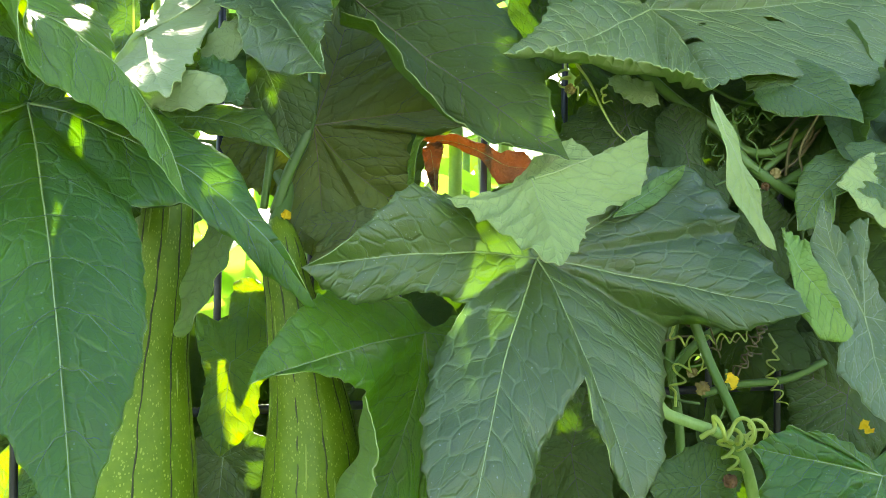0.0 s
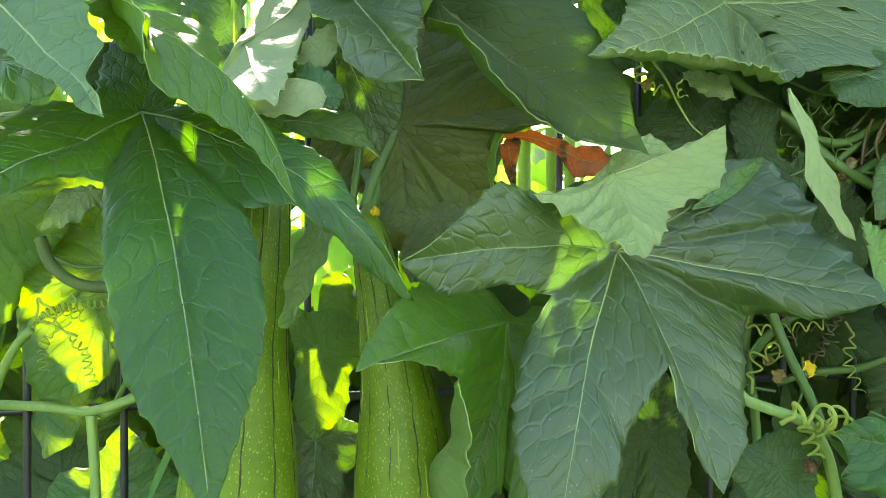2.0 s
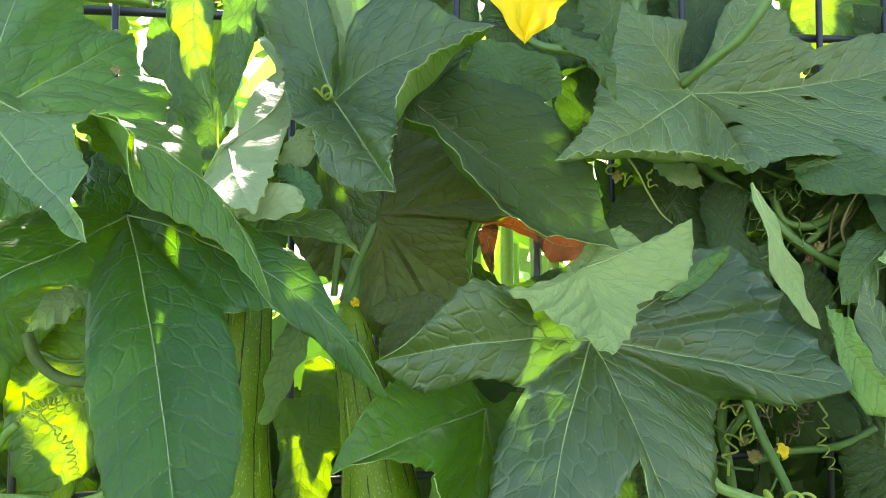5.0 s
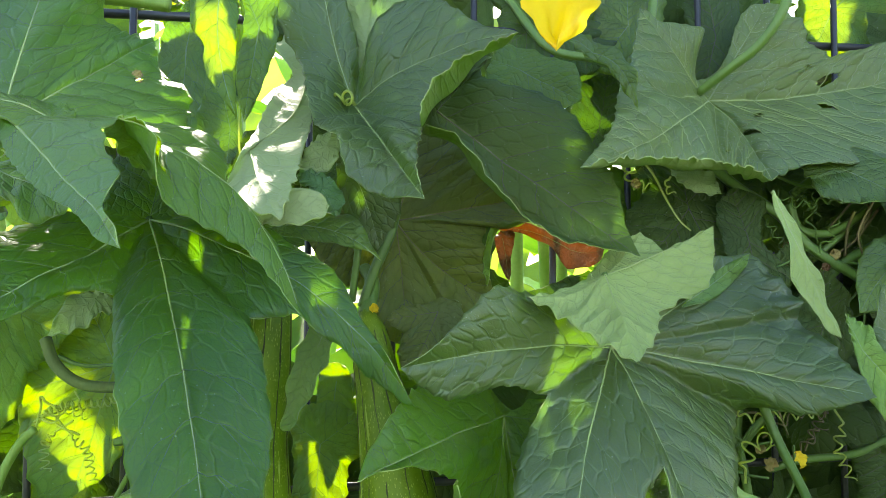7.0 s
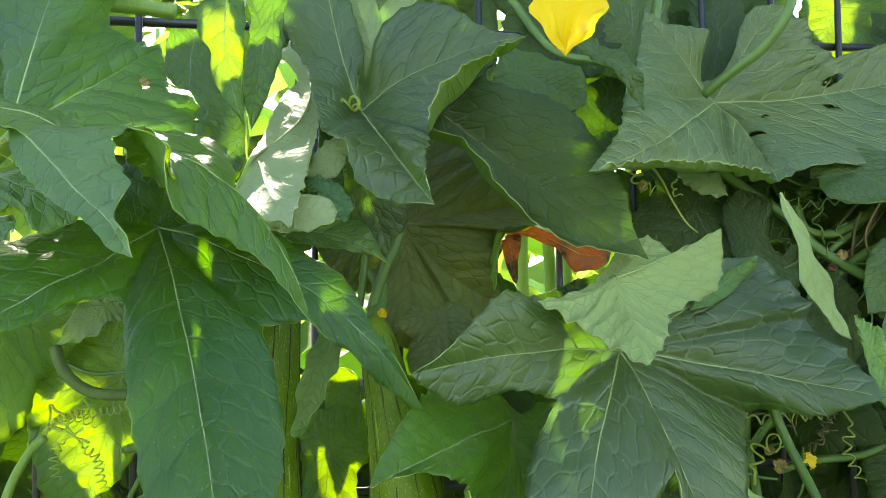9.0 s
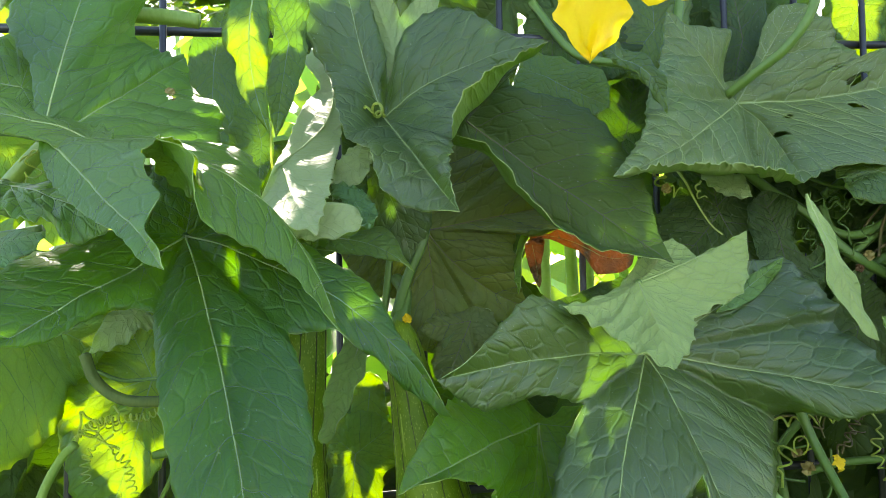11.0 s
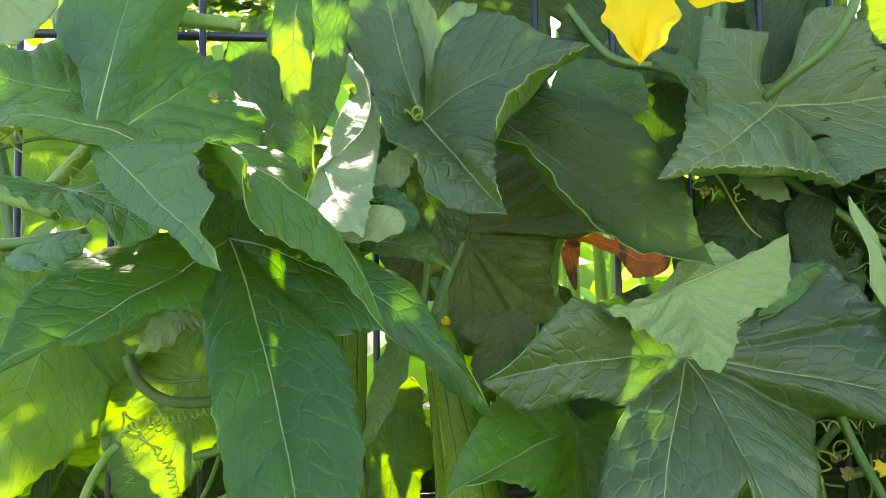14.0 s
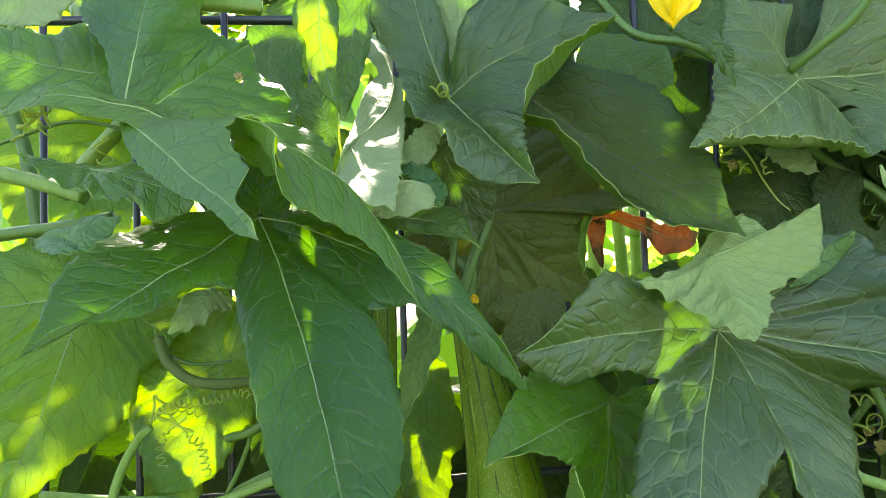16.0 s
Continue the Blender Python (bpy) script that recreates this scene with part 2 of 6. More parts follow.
CORN = plain("broad_blade", (0.06, 0.17, 0.035), (0.12, 0.26, 0.06), 40, 0.5, 0.4, 0.001, 0.5, (0.50, 0.85, 0.06), 0.35, stretch=(6, 6, 0.4))
CANE = plain("cane", (0.16, 0.27, 0.06), (0.28, 0.38, 0.12), 30, 0.45, 0.2, 0.001, 0.15, (0.5, 0.7, 0.1))
SOIL = plain("lawn", (0.022, 0.040, 0.010), (0.050, 0.075, 0.020), 6, 0.95, 0.8, 0.01)

# ---- helpers for things ----


def mesh_object(name, verts, faces, material, parent=None, uvs=None, smooth=True, label="", order=None):
    me = bpy.data.meshes.new(name)
    me.from_pydata([tuple(v) for v in verts], [], faces)
    for mat in material if isinstance(material, (list, tuple)) else [material]:
        me.materials.append(mat)
    if uvs is not None:
        layer = me.uv_layers.new(name="UVMap")
        layer.data.foreach_set("uv", np.asarray([uvs[i] for f in faces for i in f], dtype=np.float32).ravel())
    if order is not None:
        layer = me.uv_layers.new(name="Order")
        layer.data.foreach_set("uv", np.asarray([order[i] for f in faces for i in f], dtype=np.float32).ravel())
    if smooth:
        me.polygons.foreach_set("use_smooth", [True] * len(me.polygons))
    ob = new(name, me)
    ob.parent = parent
    if label:
        ob["label"] = label
    return ob


def catmull(points, n):
    """n + 1 points along a smooth curve through the points, evenly spaced along it."""
    p = np.asarray(points, float)
    p = np.vstack([2 * p[0] - p[1], p, 2 * p[-1] - p[-2]])
    out = []
    for i in range(1, len(p) - 2):
        for t in np.linspace(0, 1, 16, endpoint=False):
            a, b, c, d = p[i - 1:i + 3]
            out.append(0.5 * (2 * b + (c - a) * t + (2 * a - 5 * b + 4 * c - d) * t * t + (3 * b - a - 3 * c + d) * t ** 3))
    out = np.asarray(out + [p[-2]])
    run = np.concatenate([[0], np.cumsum(np.linalg.norm(np.diff(out, axis=0), axis=1))])
    at = np.linspace(0, run[-1], n + 1)
    return np.stack([np.interp(at, run, out[:, k]) for k in range(3)], axis=1)


def tube_mesh(line, radii, sides=8):
    """Vertices and faces of a round tube along a line of points."""
    line = np.asarray(line, float)
    verts, faces = [], []
    tangent = np.gradient(line, axis=0)
    tangent /= np.linalg.norm(tangent, axis=1)[:, None] + 1e-12
    ref = np.array((0.3, 0.5, 0.81))
    u = np.cross(tangent[0], ref)
    for i, (p, t, r) in enumerate(zip(line, tangent, radii)):
        u = u - t * np.dot(u, t)
        u /= np.linalg.norm(u) + 1e-12
        w = np.cross(t, u)
        for k in range(sides):
            a = 2 * math.pi * k / sides
            verts.append(p + r * (math.cos(a) * u + math.sin(a) * w))
    for i in range(len(line) - 1):
        for k in range(sides):
            a, b = i * sides + k, i * sides + (k + 1) % sides
            faces.append((a, b, b + sides, a + sides))
    faces.append(tuple(range(sides))[::-1])
    faces.append(tuple(range((len(line) - 1) * sides, len(line) * sides)))
    return verts, faces


def tube(name, points, r0, r1, material, parent=None, sides=8, n=24, ribs=0.0, label=""):
    line = catmull(points, n)
    v, f = tube_mesh(line, np.linspace(r0, r1, n + 1), sides)
    return mesh_object(name, v, f, material, parent, label=label)


def polar(p):
    a = radians(p[0])
    return np.array((math.cos(a) * p[1], math.sin(a) * p[1], p[2])) * 0.001


def lobe(tip, mid, before, after, sinus, hem_before=(), hem_after=()):
    """One lobe of a leaf, in (degrees, millimetres out from the stalk, millimetres of lift): the tip, the middle of its rib, where its two
    margins swell, the notch after it and, where the margin is rolled, the edge of the roll."""
    return [polar(tip), polar(mid), [polar(p) for p in before], [polar(p) for p in after], polar(sinus), [polar(p) for p in hem_before], [polar(p) for p in hem_after]]


LEAF_SEED = [0]
QUILT = 0.0019


def leaf(place, lobes, under=False, tint="", stalk_end=None, label="", name="leaf", teeth=1.0, ns=40, nw=12, holes=()):
    """A lobed leaf: a toothed, quilted blade of two skins, its main ribs and its stalk."""
    LEAF_SEED[0] += 1
    rng = random.Random(LEAF_SEED[0])
    root = new(name)
    root.empty_display_size = 0.02
    root.matrix_world = place
    bm = bmesh.new()
    uvl = bm.loops.layers.uv.new("Order")
    hub = np.zeros(3)
    side_veins = []
    sign = -1.0 if under else 1.0
    for i, (tip, mid, before, after, sinus, hem_b, hem_a) in enumerate(lobes):
        start = lobes[i - 1][4]
        ctrl = 2 * mid - 0.5 * (hub + tip)
        s = np.linspace(0, 1, ns + 1)
        rib = (1 - s)[:, None] ** 2 * hub + 2 * (s * (1 - s))[:, None] * ctrl + s[:, None] ** 2 * tip
        length = np.linalg.norm(np.diff(rib, axis=0), axis=1).sum()
        for side, notch, swell, hem in ((1, start, before, hem_b), (-1, sinus, list(reversed(after)), list(reversed(hem_a)))):
            edge = catmull([notch, *swell, tip], ns)
            across = edge - rib
            wide = np.linalg.norm(across, axis=1)
            run = np.linalg.norm(edge[-1] - edge[0]) + 1e-6
            # small remote teeth along the margin
            pitch_ = 0.010 * (0.8 + 0.5 * rng.random())
            ph = rng.random()
            saw = np.array([max(0.0, 1 - abs(((k / ns * run / pitch_ + ph) % 1.0) - 0.5) * 3.2) for k in range(ns + 1)])
            fade = np.clip(np.sin(np.pi * s) * 3, 0, 1)
            out = across / (wide[:, None] + 1e-6)
            if not hem:
                edge = edge + out * (saw * fade * 0.0022 * teeth * np.clip(wide / 0.03, 0, 1))[:, None]
            k1, k2 = rng.uniform(0, 6.28), rng.uniform(2.0, 3.4)
            ws = list(np.linspace(0, 1, nw + 1))
            hem_line = catmull([hem[0] if len(hem) > 2 else notch + (hem[0] - swell[0]), *hem[(1 if len(hem) > 2 else 0):], tip], ns) if hem else None
            shallow = min(1.0, max(0.12, 1.35 - np.linalg.norm(notch) / (np.linalg.norm(tip) + 1e-6)))
            # u runs along the rib, v away from it; side veins follow u - 0.72 v - 5 v2 = constant
            along = np.gradient(rib, axis=0)
            along /= np.linalg.norm(along, axis=1)[:, None] + 1e-9
            fwd = (across * along).sum(axis=1)
            off = np.linalg.norm(across - fwd[:, None] * along, axis=1)
            gap = min(0.024, max(0.009, 0.20 * length))
            first = gap * rng.uniform(0.3, 0.6)
            cell_size = min(0.0090, max(0.005, 0.42 * gap))
            rows = []
            for w in ws:
                p = rib * (1 - w) + edge * w
                puff = 4 * w * (1 - w) * np.clip(wide / 0.05, 0, 1) * 0.0022
                u_, v_ = s * length + w * fwd, w * off
                order = np.pi * (u_ - 0.72 * v_ - 5.0 * v_ * v_ - first) / gap
                cells = 0.72 + 0.28 * np.abs(np.sin(np.pi * v_ / 0.013 + np.floor(order / np.pi) * 1.9))
                puff = puff + np.abs(np.sin(order)) ** 1.3 * cells * math.sqrt(4 * w * (1 - w)) * np.clip(wide / 0.03, 0, 1) * QUILT * (0.3 if tint == "pale" else 1.0) * np.clip(u_ / 0.025, 0, 1)
                ruffle = w ** 3 * 0.0016 * np.sin(s * k2 * 6.28 + k1) * fade
                p = p.copy()
                p[:, 2] += sign * puff * fade + ruffle
                rows.append((p, 2 * order / np.pi + 14 * i + (0 if side > 0 else 120), v_ / cell_size))
            if hem:
                for w in (0.25, 0.5, 0.75, 1.0):
                    p = edge * (1 - w) + hem_line * w
                    p = p.copy()
                    p[:, 2] += 0.0015 * math.sin(math.pi * w) * fade
                    # the rolled edge is crinkled
                    for k in range(ns + 1):
                        p[k] += np.array(noise.noise_vector(Vector((s[k] * length * 130, LEAF_SEED[0] * 2.3, i)))) * 0.0026 * w * fade[k]
                    rows.append((p, 2 * order / np.pi + 14 * i + (0 if side > 0 else 120), (v_ + w * 0.01) / cell_size))
            grid = []
            for p, uu, vv in rows:
                line = []
                for k in range(ns + 1):
                    q = Vector(p[k])
                    nz = noise.noise(Vector(q) * 28 + Vector((LEAF_SEED[0] * 3.1, 0, 0))) * 0.0030 + noise.noise(Vector(q) * 95 + Vector((0, LEAF_SEED[0] * 1.7, 0))) * 0.0007
                    grow = min(1.0, q.length / 0.02)
                    line.append((bm.verts.new(q + Vector((0, 0, nz * grow))), uu[k], vv[k]))
                grid.append(line)
            if length > 0.025:
                spots_ = np.array([[x[0].co[:] for x in line] for line in grid[:nw + 1]])
                wcol = np.array(ws)[:, None]
                u_all = s[None, :] * length + wcol * fwd[None, :]
                v_all = wcol * off[None, :]
                lift = np.array((0, 0, 0.00006))
                thick_ = 1.0 if tint == "dusty" else 0.9 if under else 0.55 if tint == "thin" else 0.8

                def where(k_row, value):
                    """Where along one row the line of that value crosses it, or None past the seam or the tip."""
                    if k_row[0] > value:
                        return None
                    up = np.nonzero(k_row >= value)[0]
                    if not len(up):
                        return None
                    k1_ = up[0]
                    k0_ = max(k1_ - 1, 0)
                    return k0_ + (value - k_row[k0_]) / (k_row[k1_] - k_row[k0_] + 1e-9) if k1_ else 0.0

                def at(r, fk):
                    fr = min(max(r, 0), nw - 0.001)
                    fk = min(max(fk, 0), ns - 0.001)
                    k0, r0 = int(fk), int(fr)
                    e, g = fk - k0, fr - r0
                    return (spots_[r0, k0] * (1 - e) + spots_[r0, k0 + 1] * e) * (1 - g) + (spots_[r0 + 1, k0] * (1 - e) + spots_[r0 + 1, k0 + 1] * e) * g + lift

                flow = u_all - 0.72 * v_all - 5.0 * v_all * v_all
                steep = u_all - 2.0 * v_all
                for q in range(20):
                    u0 = first + q * gap
                    if u0 > length * 0.9:
                        break
                    places = []
                    for r in range(int(nw * rng.uniform(0.86, 0.99)) + 1):
                        fk = where(flow[r], u0 + gap * 0.03 * math.sin(r * 1.1 + q * 2) * (r > 0))
                        if fk is None or (places and not -1.5 < fk - places[-1] < 4.5):
                            break
                        places.append(fk)
                    if len(places) < 5 or v_all[len(places) - 1, int(places[-1])] < 0.35 * abs(places[-1] - places[0]) / ns * length:
                        continue
                    m = len(places)
                    big_ = min(1.0, gap / 0.02)
                    side_veins.append(tube_mesh([at(r, fk) for r, fk in enumerate(places)], np.linspace(0.00034, 0.00013, m) * thick_ * (0.5 + 0.5 * big_), 4))
                    # a steeper branch
                    if m > 7 and gap > 0.014:
                        r0 = rng.randint(3, m - 4)
                        value = np.interp(places[r0], range(ns + 1), steep[r0])
                        path = [at(r0, places[r0])]
                        for r in range(r0 + 1, nw):
                            fk = where(steep[r], value)
                            if fk is None:
                                break
                            path.append(at(r, fk))
                        if len(path) > 3:
                            side_veins.append(tube_mesh(path, np.linspace(0.00022, 0.00010, len(path)) * thick_, 4))
            for r in range(len(grid) - 1):
                for k in range(ns):
                    a, b, c, d = grid[r][k], grid[r][k + 1], grid[r + 1][k + 1], grid[r + 1][k]
                    corners = [a, b, c, d] if side > 0 else [d, c, b, a]
                    if under:
                        corners.reverse()
                    try:
                        f = bm.faces.new([x[0] for x in corners])
                    except ValueError:
                        continue
                    f.smooth = True
                    for loop, x in zip(f.loops, corners):
                        loop[uvl].uv = (x[1], x[2])
    for deg, reach, long_, broad, turn in holes:
        c = polar((deg, reach, 0))
        ca, sa = math.cos(radians(turn)), math.sin(radians(turn))
        gone = []
        for f in bm.faces:
            q = f.calc_center_median()
            dx, dy = q.x - c[0], q.y - c[1]
            if ((dx * ca + dy * sa) / long_) ** 2 + ((dy * ca - dx * sa) / broad) ** 2 < 1e-6:
                gone.append(f)
        bmesh.ops.delete(bm, geom=gone, context="FACES")
    bmesh.ops.remove_doubles(bm, verts=bm.verts, dist=0.00012)
    bmesh.ops.dissolve_degenerate(bm, edges=bm.edges, dist=0.00002)
    # the lower skin, half a millimetre below, and the rim between the two
    bm.normal_update()
    thick = 0.0004
    top_faces, rim = list(bm.faces), [e for e in bm.edges if len(e.link_faces) == 1]
    low = {v: bm.verts.new(v.co - v.normal * thick) for v in list(bm.verts)}
    for f in top_faces:
        g = bm.faces.new([low[v] for v in reversed(f.verts)])
        g.material_index, g.smooth = 1, True
        uvs = [l[uvl].uv.copy() for l in f.loops]
        for loop, x in zip(g.loops, reversed(uvs)):
            loop[uvl].uv = x
    for e in rim:
        l0 = e.link_loops[0]
        a, b = l0.vert, l0.link_loop_next.vert
        try:
            g = bm.faces.new([b, a, low[a], low[b]])
            g.material_index = 2
        except ValueError:
            pass
    me = bpy.data.meshes.new("blade")
    bm.to_mesh(me)
    bm.free()
    for mat in (*SKIN[tint], DRY if tint == "dry" else RIB):
        me.materials.append(mat)
    blade = new("blade", me)
    blade.parent = root
    for tip, mid, *_ in lobes:
        ctrl = 2 * mid - 0.5 * tip
        if np.linalg.norm(tip) < 0.02:
            continue
        s = np.linspace(0.0, 1.0, ns + 1)[:ns - 1]
        line = 2 * (s * (1 - s))[:, None] * ctrl + s[:, None] ** 2 * tip
        for k in range(len(line)):
            q = Vector(line[k])
            line[k][2] += (noise.noise(q * 28 + Vector((LEAF_SEED[0] * 3.1, 0, 0))) * 0.0030 + noise.noise(q * 95 + Vector((0, LEAF_SEED[0] * 1.7, 0))) * 0.0007) * min(1.0, q.length / 0.02)
        size = min(1.0, np.linalg.norm(tip) / 0.1)
        v, f = tube_mesh(line, [((0.0007 if under else 0.00042) * (1 - k / ns) ** 1.3 + 0.00020) * size for k in range(ns - 1)], 6)
        mesh_object("rib", v, f, RIB_RED if tint == "olive" else RIB_DARK if tint == "dark" else RIB, root)
    if side_veins:
        v_all, f_all = [], []
        for v, f in side_veins:
            n0 = len(v_all)
            v_all += v
            f_all += [tuple(i + n0 for i in face) for face in f]
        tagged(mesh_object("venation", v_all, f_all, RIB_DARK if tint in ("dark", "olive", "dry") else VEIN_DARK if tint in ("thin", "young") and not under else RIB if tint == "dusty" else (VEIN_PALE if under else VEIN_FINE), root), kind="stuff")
    if stalk_end is not None:
        e = np.array(place.inverted() @ Vector(stalk_end))
        tube("stalk", [(0, 0, -0.0005), tuple(e * 0.4 + np.array((0, 0, -0.004))), tuple(e)], 0.0022, 0.003, STALK, root)
    tagged(root, label or LABEL[tint + ("_under" if under else "")], "leaf", group="vine leaves")
    return root


LABEL = {
    "": "large lobed dark green vine leaf with pale veins and toothed margin",
    "_under": "vine leaf turned over, showing its matt green underside",
    "dark": "dark green vine leaf, its colour darkened for deep shade",
    "dark_under": "vine leaf darkened for shade with its dull underside showing",
    "pale": "soft pale green vine leaf with quilted veins",
    "pale_under": "folded vine leaf showing its pale grey-green underside",
    "soft": "soft pale green vine leaf with quilted veins",
    "soft_under": "vine leaf turned over, showing its soft pale green underside",
    "thin": "thin yellow-green vine leaf with sunlight shining through it",
    "thin_under": "thin backlit vine leaf seen from below",
    "deep": "large lobed deep green vine leaf with rolled edge and fine veins",
    "lush": "large lobed fresh green vine leaf with pale yellow veins",
    "fresh": "large lobed mid-green vine leaf with pale yellow veins",
    "olive": "old olive-brown vine leaf in shade with reddish veins",
    "dry": "withered brown leaf",
    "dusty": "large grey-green lobed leaf, dusty, with insect holes and yellow veins",
    "young": "young bright green vine leaf, narrow and pointed",
}

# ---- ground ----
ground = mesh_object("ground", [(-60, -60, 0), (60, -60, 0), (60, 90, 0), (-60, 90, 0)], [(0, 1, 2, 3)], SOIL)
tagged(ground, "dark green garden ground under the vines", "ground", kind="structure")

# ---- leaves in front of and on the fence ----
leaf(pose(0.0502, 0.4480, 1.2949, 66, 0, 21), [
    lobe((-172.2, 135.6, 32.7), (-175.0, 69.7, 22.1), ((-162.5, 80.5, 19.1), (-163.7, 110.2, 21.5), (-167.8, 124.0, 28.9),), ((-175.2, 117.7, 35.4), (173.9, 95.2, 38.6), (163.2, 79.8, 34.4), (155.3, 58.0, 21.5),), (139.4, 23.1, 8.7)),
    lobe((27.3, 110.5, 20.4), (25.0, 56.6, 13.5), ((60.0, 35.2, 12.8), (37.8, 74.3, 16.8),), ((15.1, 114.1, 22.1), (7.5, 118.3, 25.7),), (2.4, 114.0, 24.2)),
    lobe((-22.6, 133.6, 47.7), (-16.2, 75.1, 12.8), ((-7.1, 124.0, 30.8), (-15.8, 128.3, 39.9),), ((-25.3, 122.3, 36.2), (-28.4, 106.9, 20.4), (-26.3, 92.2, 4.8),), (-28.1, 84.7, -5.1)),
    lobe((-83.4, 136.4, 20.2), (-83.9, 66.2, 18.2), ((-46.9, 84.8, 6.2), (-61.8, 98.8, 13.6), (-75.3, 119.4, 23.4),), ((-87.1, 121.0, 22.6), (-91.9, 94.3, 29.4),), (-94.8, 74.8, 33.4)),
    lobe((-116.5, 161.2, 20.5), (-121.4, 87.6, 21.4), ((-102.7, 94.1, 24.3), (-106.3, 111.5, 21.3), (-109.4, 133.2, 22.8),), ((-124.4, 149.4, 18.7), (-132.3, 123.6, 15.8), (-140.5, 93.7, 11.1),), (-150.1, 57.5, 13.2)),
], tint='deep', stalk_end=(0.071, 0.600, 1.268))
leaf(pose(0.0453, 0.4300, 1.3357, 42, 0, 3), [
    lobe((-151.1, 50.7, 6.8), (-145.6, 26.2, -0.2), ((-137.3, 44.4, 1.5),), ((-158.7, 28.8, -1.8),), (163.3, 9.8, -6.6)),
    lobe((55.4, 48.3, -1.6), (51.2, 26.2, -2.9), ((74.9, 25.0, -5.7),), ((32.1, 46.0, -5.7),), (26.4, 25.8, -1.9)),
    lobe((21.8, 68.8, 13.9), (22.6, 37.1, 3.5), ((23.8, 47.9, 5.4),), ((6.3, 61.6, 1.9), (-5.0, 55.9, -4.0), (-14.3, 43.4, -8.7),), (-40.4, 34.4, -7.7)),
    lobe((-85.5, 65.4, 1.3), (-84.9, 32.5, 1.7), ((-64.9, 47.1, -3.8),), ((-95.4, 56.4, 0.1), (-104.3, 49.4, -1.7),), (-121.7, 44.9, 0.6)),
], under=True, tint='soft', stalk_end=(0.076, 0.520, 1.350))
leaf(pose(0.0919, 0.4520, 1.3186, 75, 0, 19), [
    lobe((30.6, 58.2, 1.7), (28.2, 28.9, -0.4), ((38.5, 19.8, -2.1), (34.6, 42.3, -0.9),), ((21.2, 43.8, -0.9), (8.7, 20.5, -0.7),), (-118.0, 2.2, 1.3)),
], tint='young')
leaf(pose(-0.1926, 0.3880, 1.3676, 45, 0, 31), [
    lobe((-138.6, 148.0, 10.7), (-134.6, 84.0, 10.5), ((-123.2, 72.6, 9.4), (-129.6, 102.4, 10.9), (-137.7, 126.5, 13.6),), ((-140.3, 137.5, 13.7), (-149.3, 111.7, 14.8), (-161.9, 76.8, 9.8),), (154.7, 23.2, -2.9)),
    lobe((76.9, 58.8, 7.6), (75.4, 25.4, 1.9), ((106.3, 49.5, -3.9), (93.4, 65.9, 3.1),), ((61.4, 57.5, 12.8), (45.0, 37.0, 8.8),), (-2.2, 14.8, 5.4)),
    lobe((-49.3, 167.2, -4.5), (-51.9, 87.7, 23.2), ((-25.4, 39.8, 18.5), (-39.9, 91.3, 27.3), (-49.6, 141.9, 12.9),), ((-51.4, 157.4, -1.7), (-54.4, 130.8, 7.9), (-58.8, 106.7, 18.4),), (-70.2, 93.6, 18.1)),
    lobe((-89.5, 216.0, -16.4), (-89.4, 108.6, 7.9), ((-76.1, 127.3, 21.1), (-80.2, 159.2, 14.7), (-84.1, 181.0, 7.4),), ((-97.2, 167.8, -2.8), (-100.7, 140.0, 10.3), (-103.3, 120.5, 17.5),), (-111.1, 62.7, 4.8)),
], tint='lush', stalk_end=(-0.215, 0.470, 1.389))
leaf(pose(-0.2358, 0.3310, 1.4109, 44, 0, 55), [
    lobe((64.5, 163.5, 49.0), (66.7, 67.3, 15.9), ((78.5, 52.4, 1.9), (81.5, 106.3, 5.5), (75.1, 145.5, 24.3),), ((52.6, 154.5, 46.6), (51.7, 136.3, 18.4),), (44.1, 122.2, 15.0)),
    lobe((36.3, 129.0, 19.2), (36.1, 63.4, 8.4), ((39.9, 127.4, 17.0),), ((29.8, 117.2, 10.8), (16.3, 112.3, 10.7),), (1.9, 93.2, 9.0)),
    lobe((-60.5, 161.6, 8.2), (-41.0, 87.0, 23.1), ((-11.0, 98.5, 18.7), (-35.4, 103.2, 13.1), (-51.2, 133.5, 16.6),), ((-60.4, 143.8, 11.3), (-58.7, 123.1, 17.7), (-65.0, 92.7, 16.1), (-66.4, 79.0, 27.6), (-61.7, 65.7, 36.9),), (-62.3, 49.0, 34.5)),
    lobe((-95.2, 127.6, 33.0), (-93.6, 72.7, 18.4), ((-84.9, 61.8, 37.9), (-88.4, 87.0, 35.3), (-93.7, 100.6, 30.9),), ((-96.6, 109.4, 24.7), (-99.8, 67.5, 10.4), (-105.4, 37.5, -0.1),), (-113.6, 16.6, -1.8)),
], tint='fresh', holes=((26, 88.0, 3.0, 2.0, 80), (24, 111.8, 4.0, 2.5, 10),), ns=72, nw=30)
leaf(pose(-0.1762, 0.3400, 1.3970, 130, 0, -45), [
    lobe((52.5, 25.2, 14.9), (60.5, 11.8, 5.9), ((173.1, 6.9, 8.3),), ((53.9, 21.7, 5.6),), (40.6, 17.8, -1.5)),
    lobe((-49.8, 22.3, 10.3), (-42.6, 13.7, 5.7), ((8.3, 18.9, -0.8), (-18.6, 23.2, 7.0),), ((-98.9, 14.1, 5.3),), (-150.2, 11.3, 6.4)),
], under=True, tint='thin', label='rolled leaf margin with light shining through its underside')
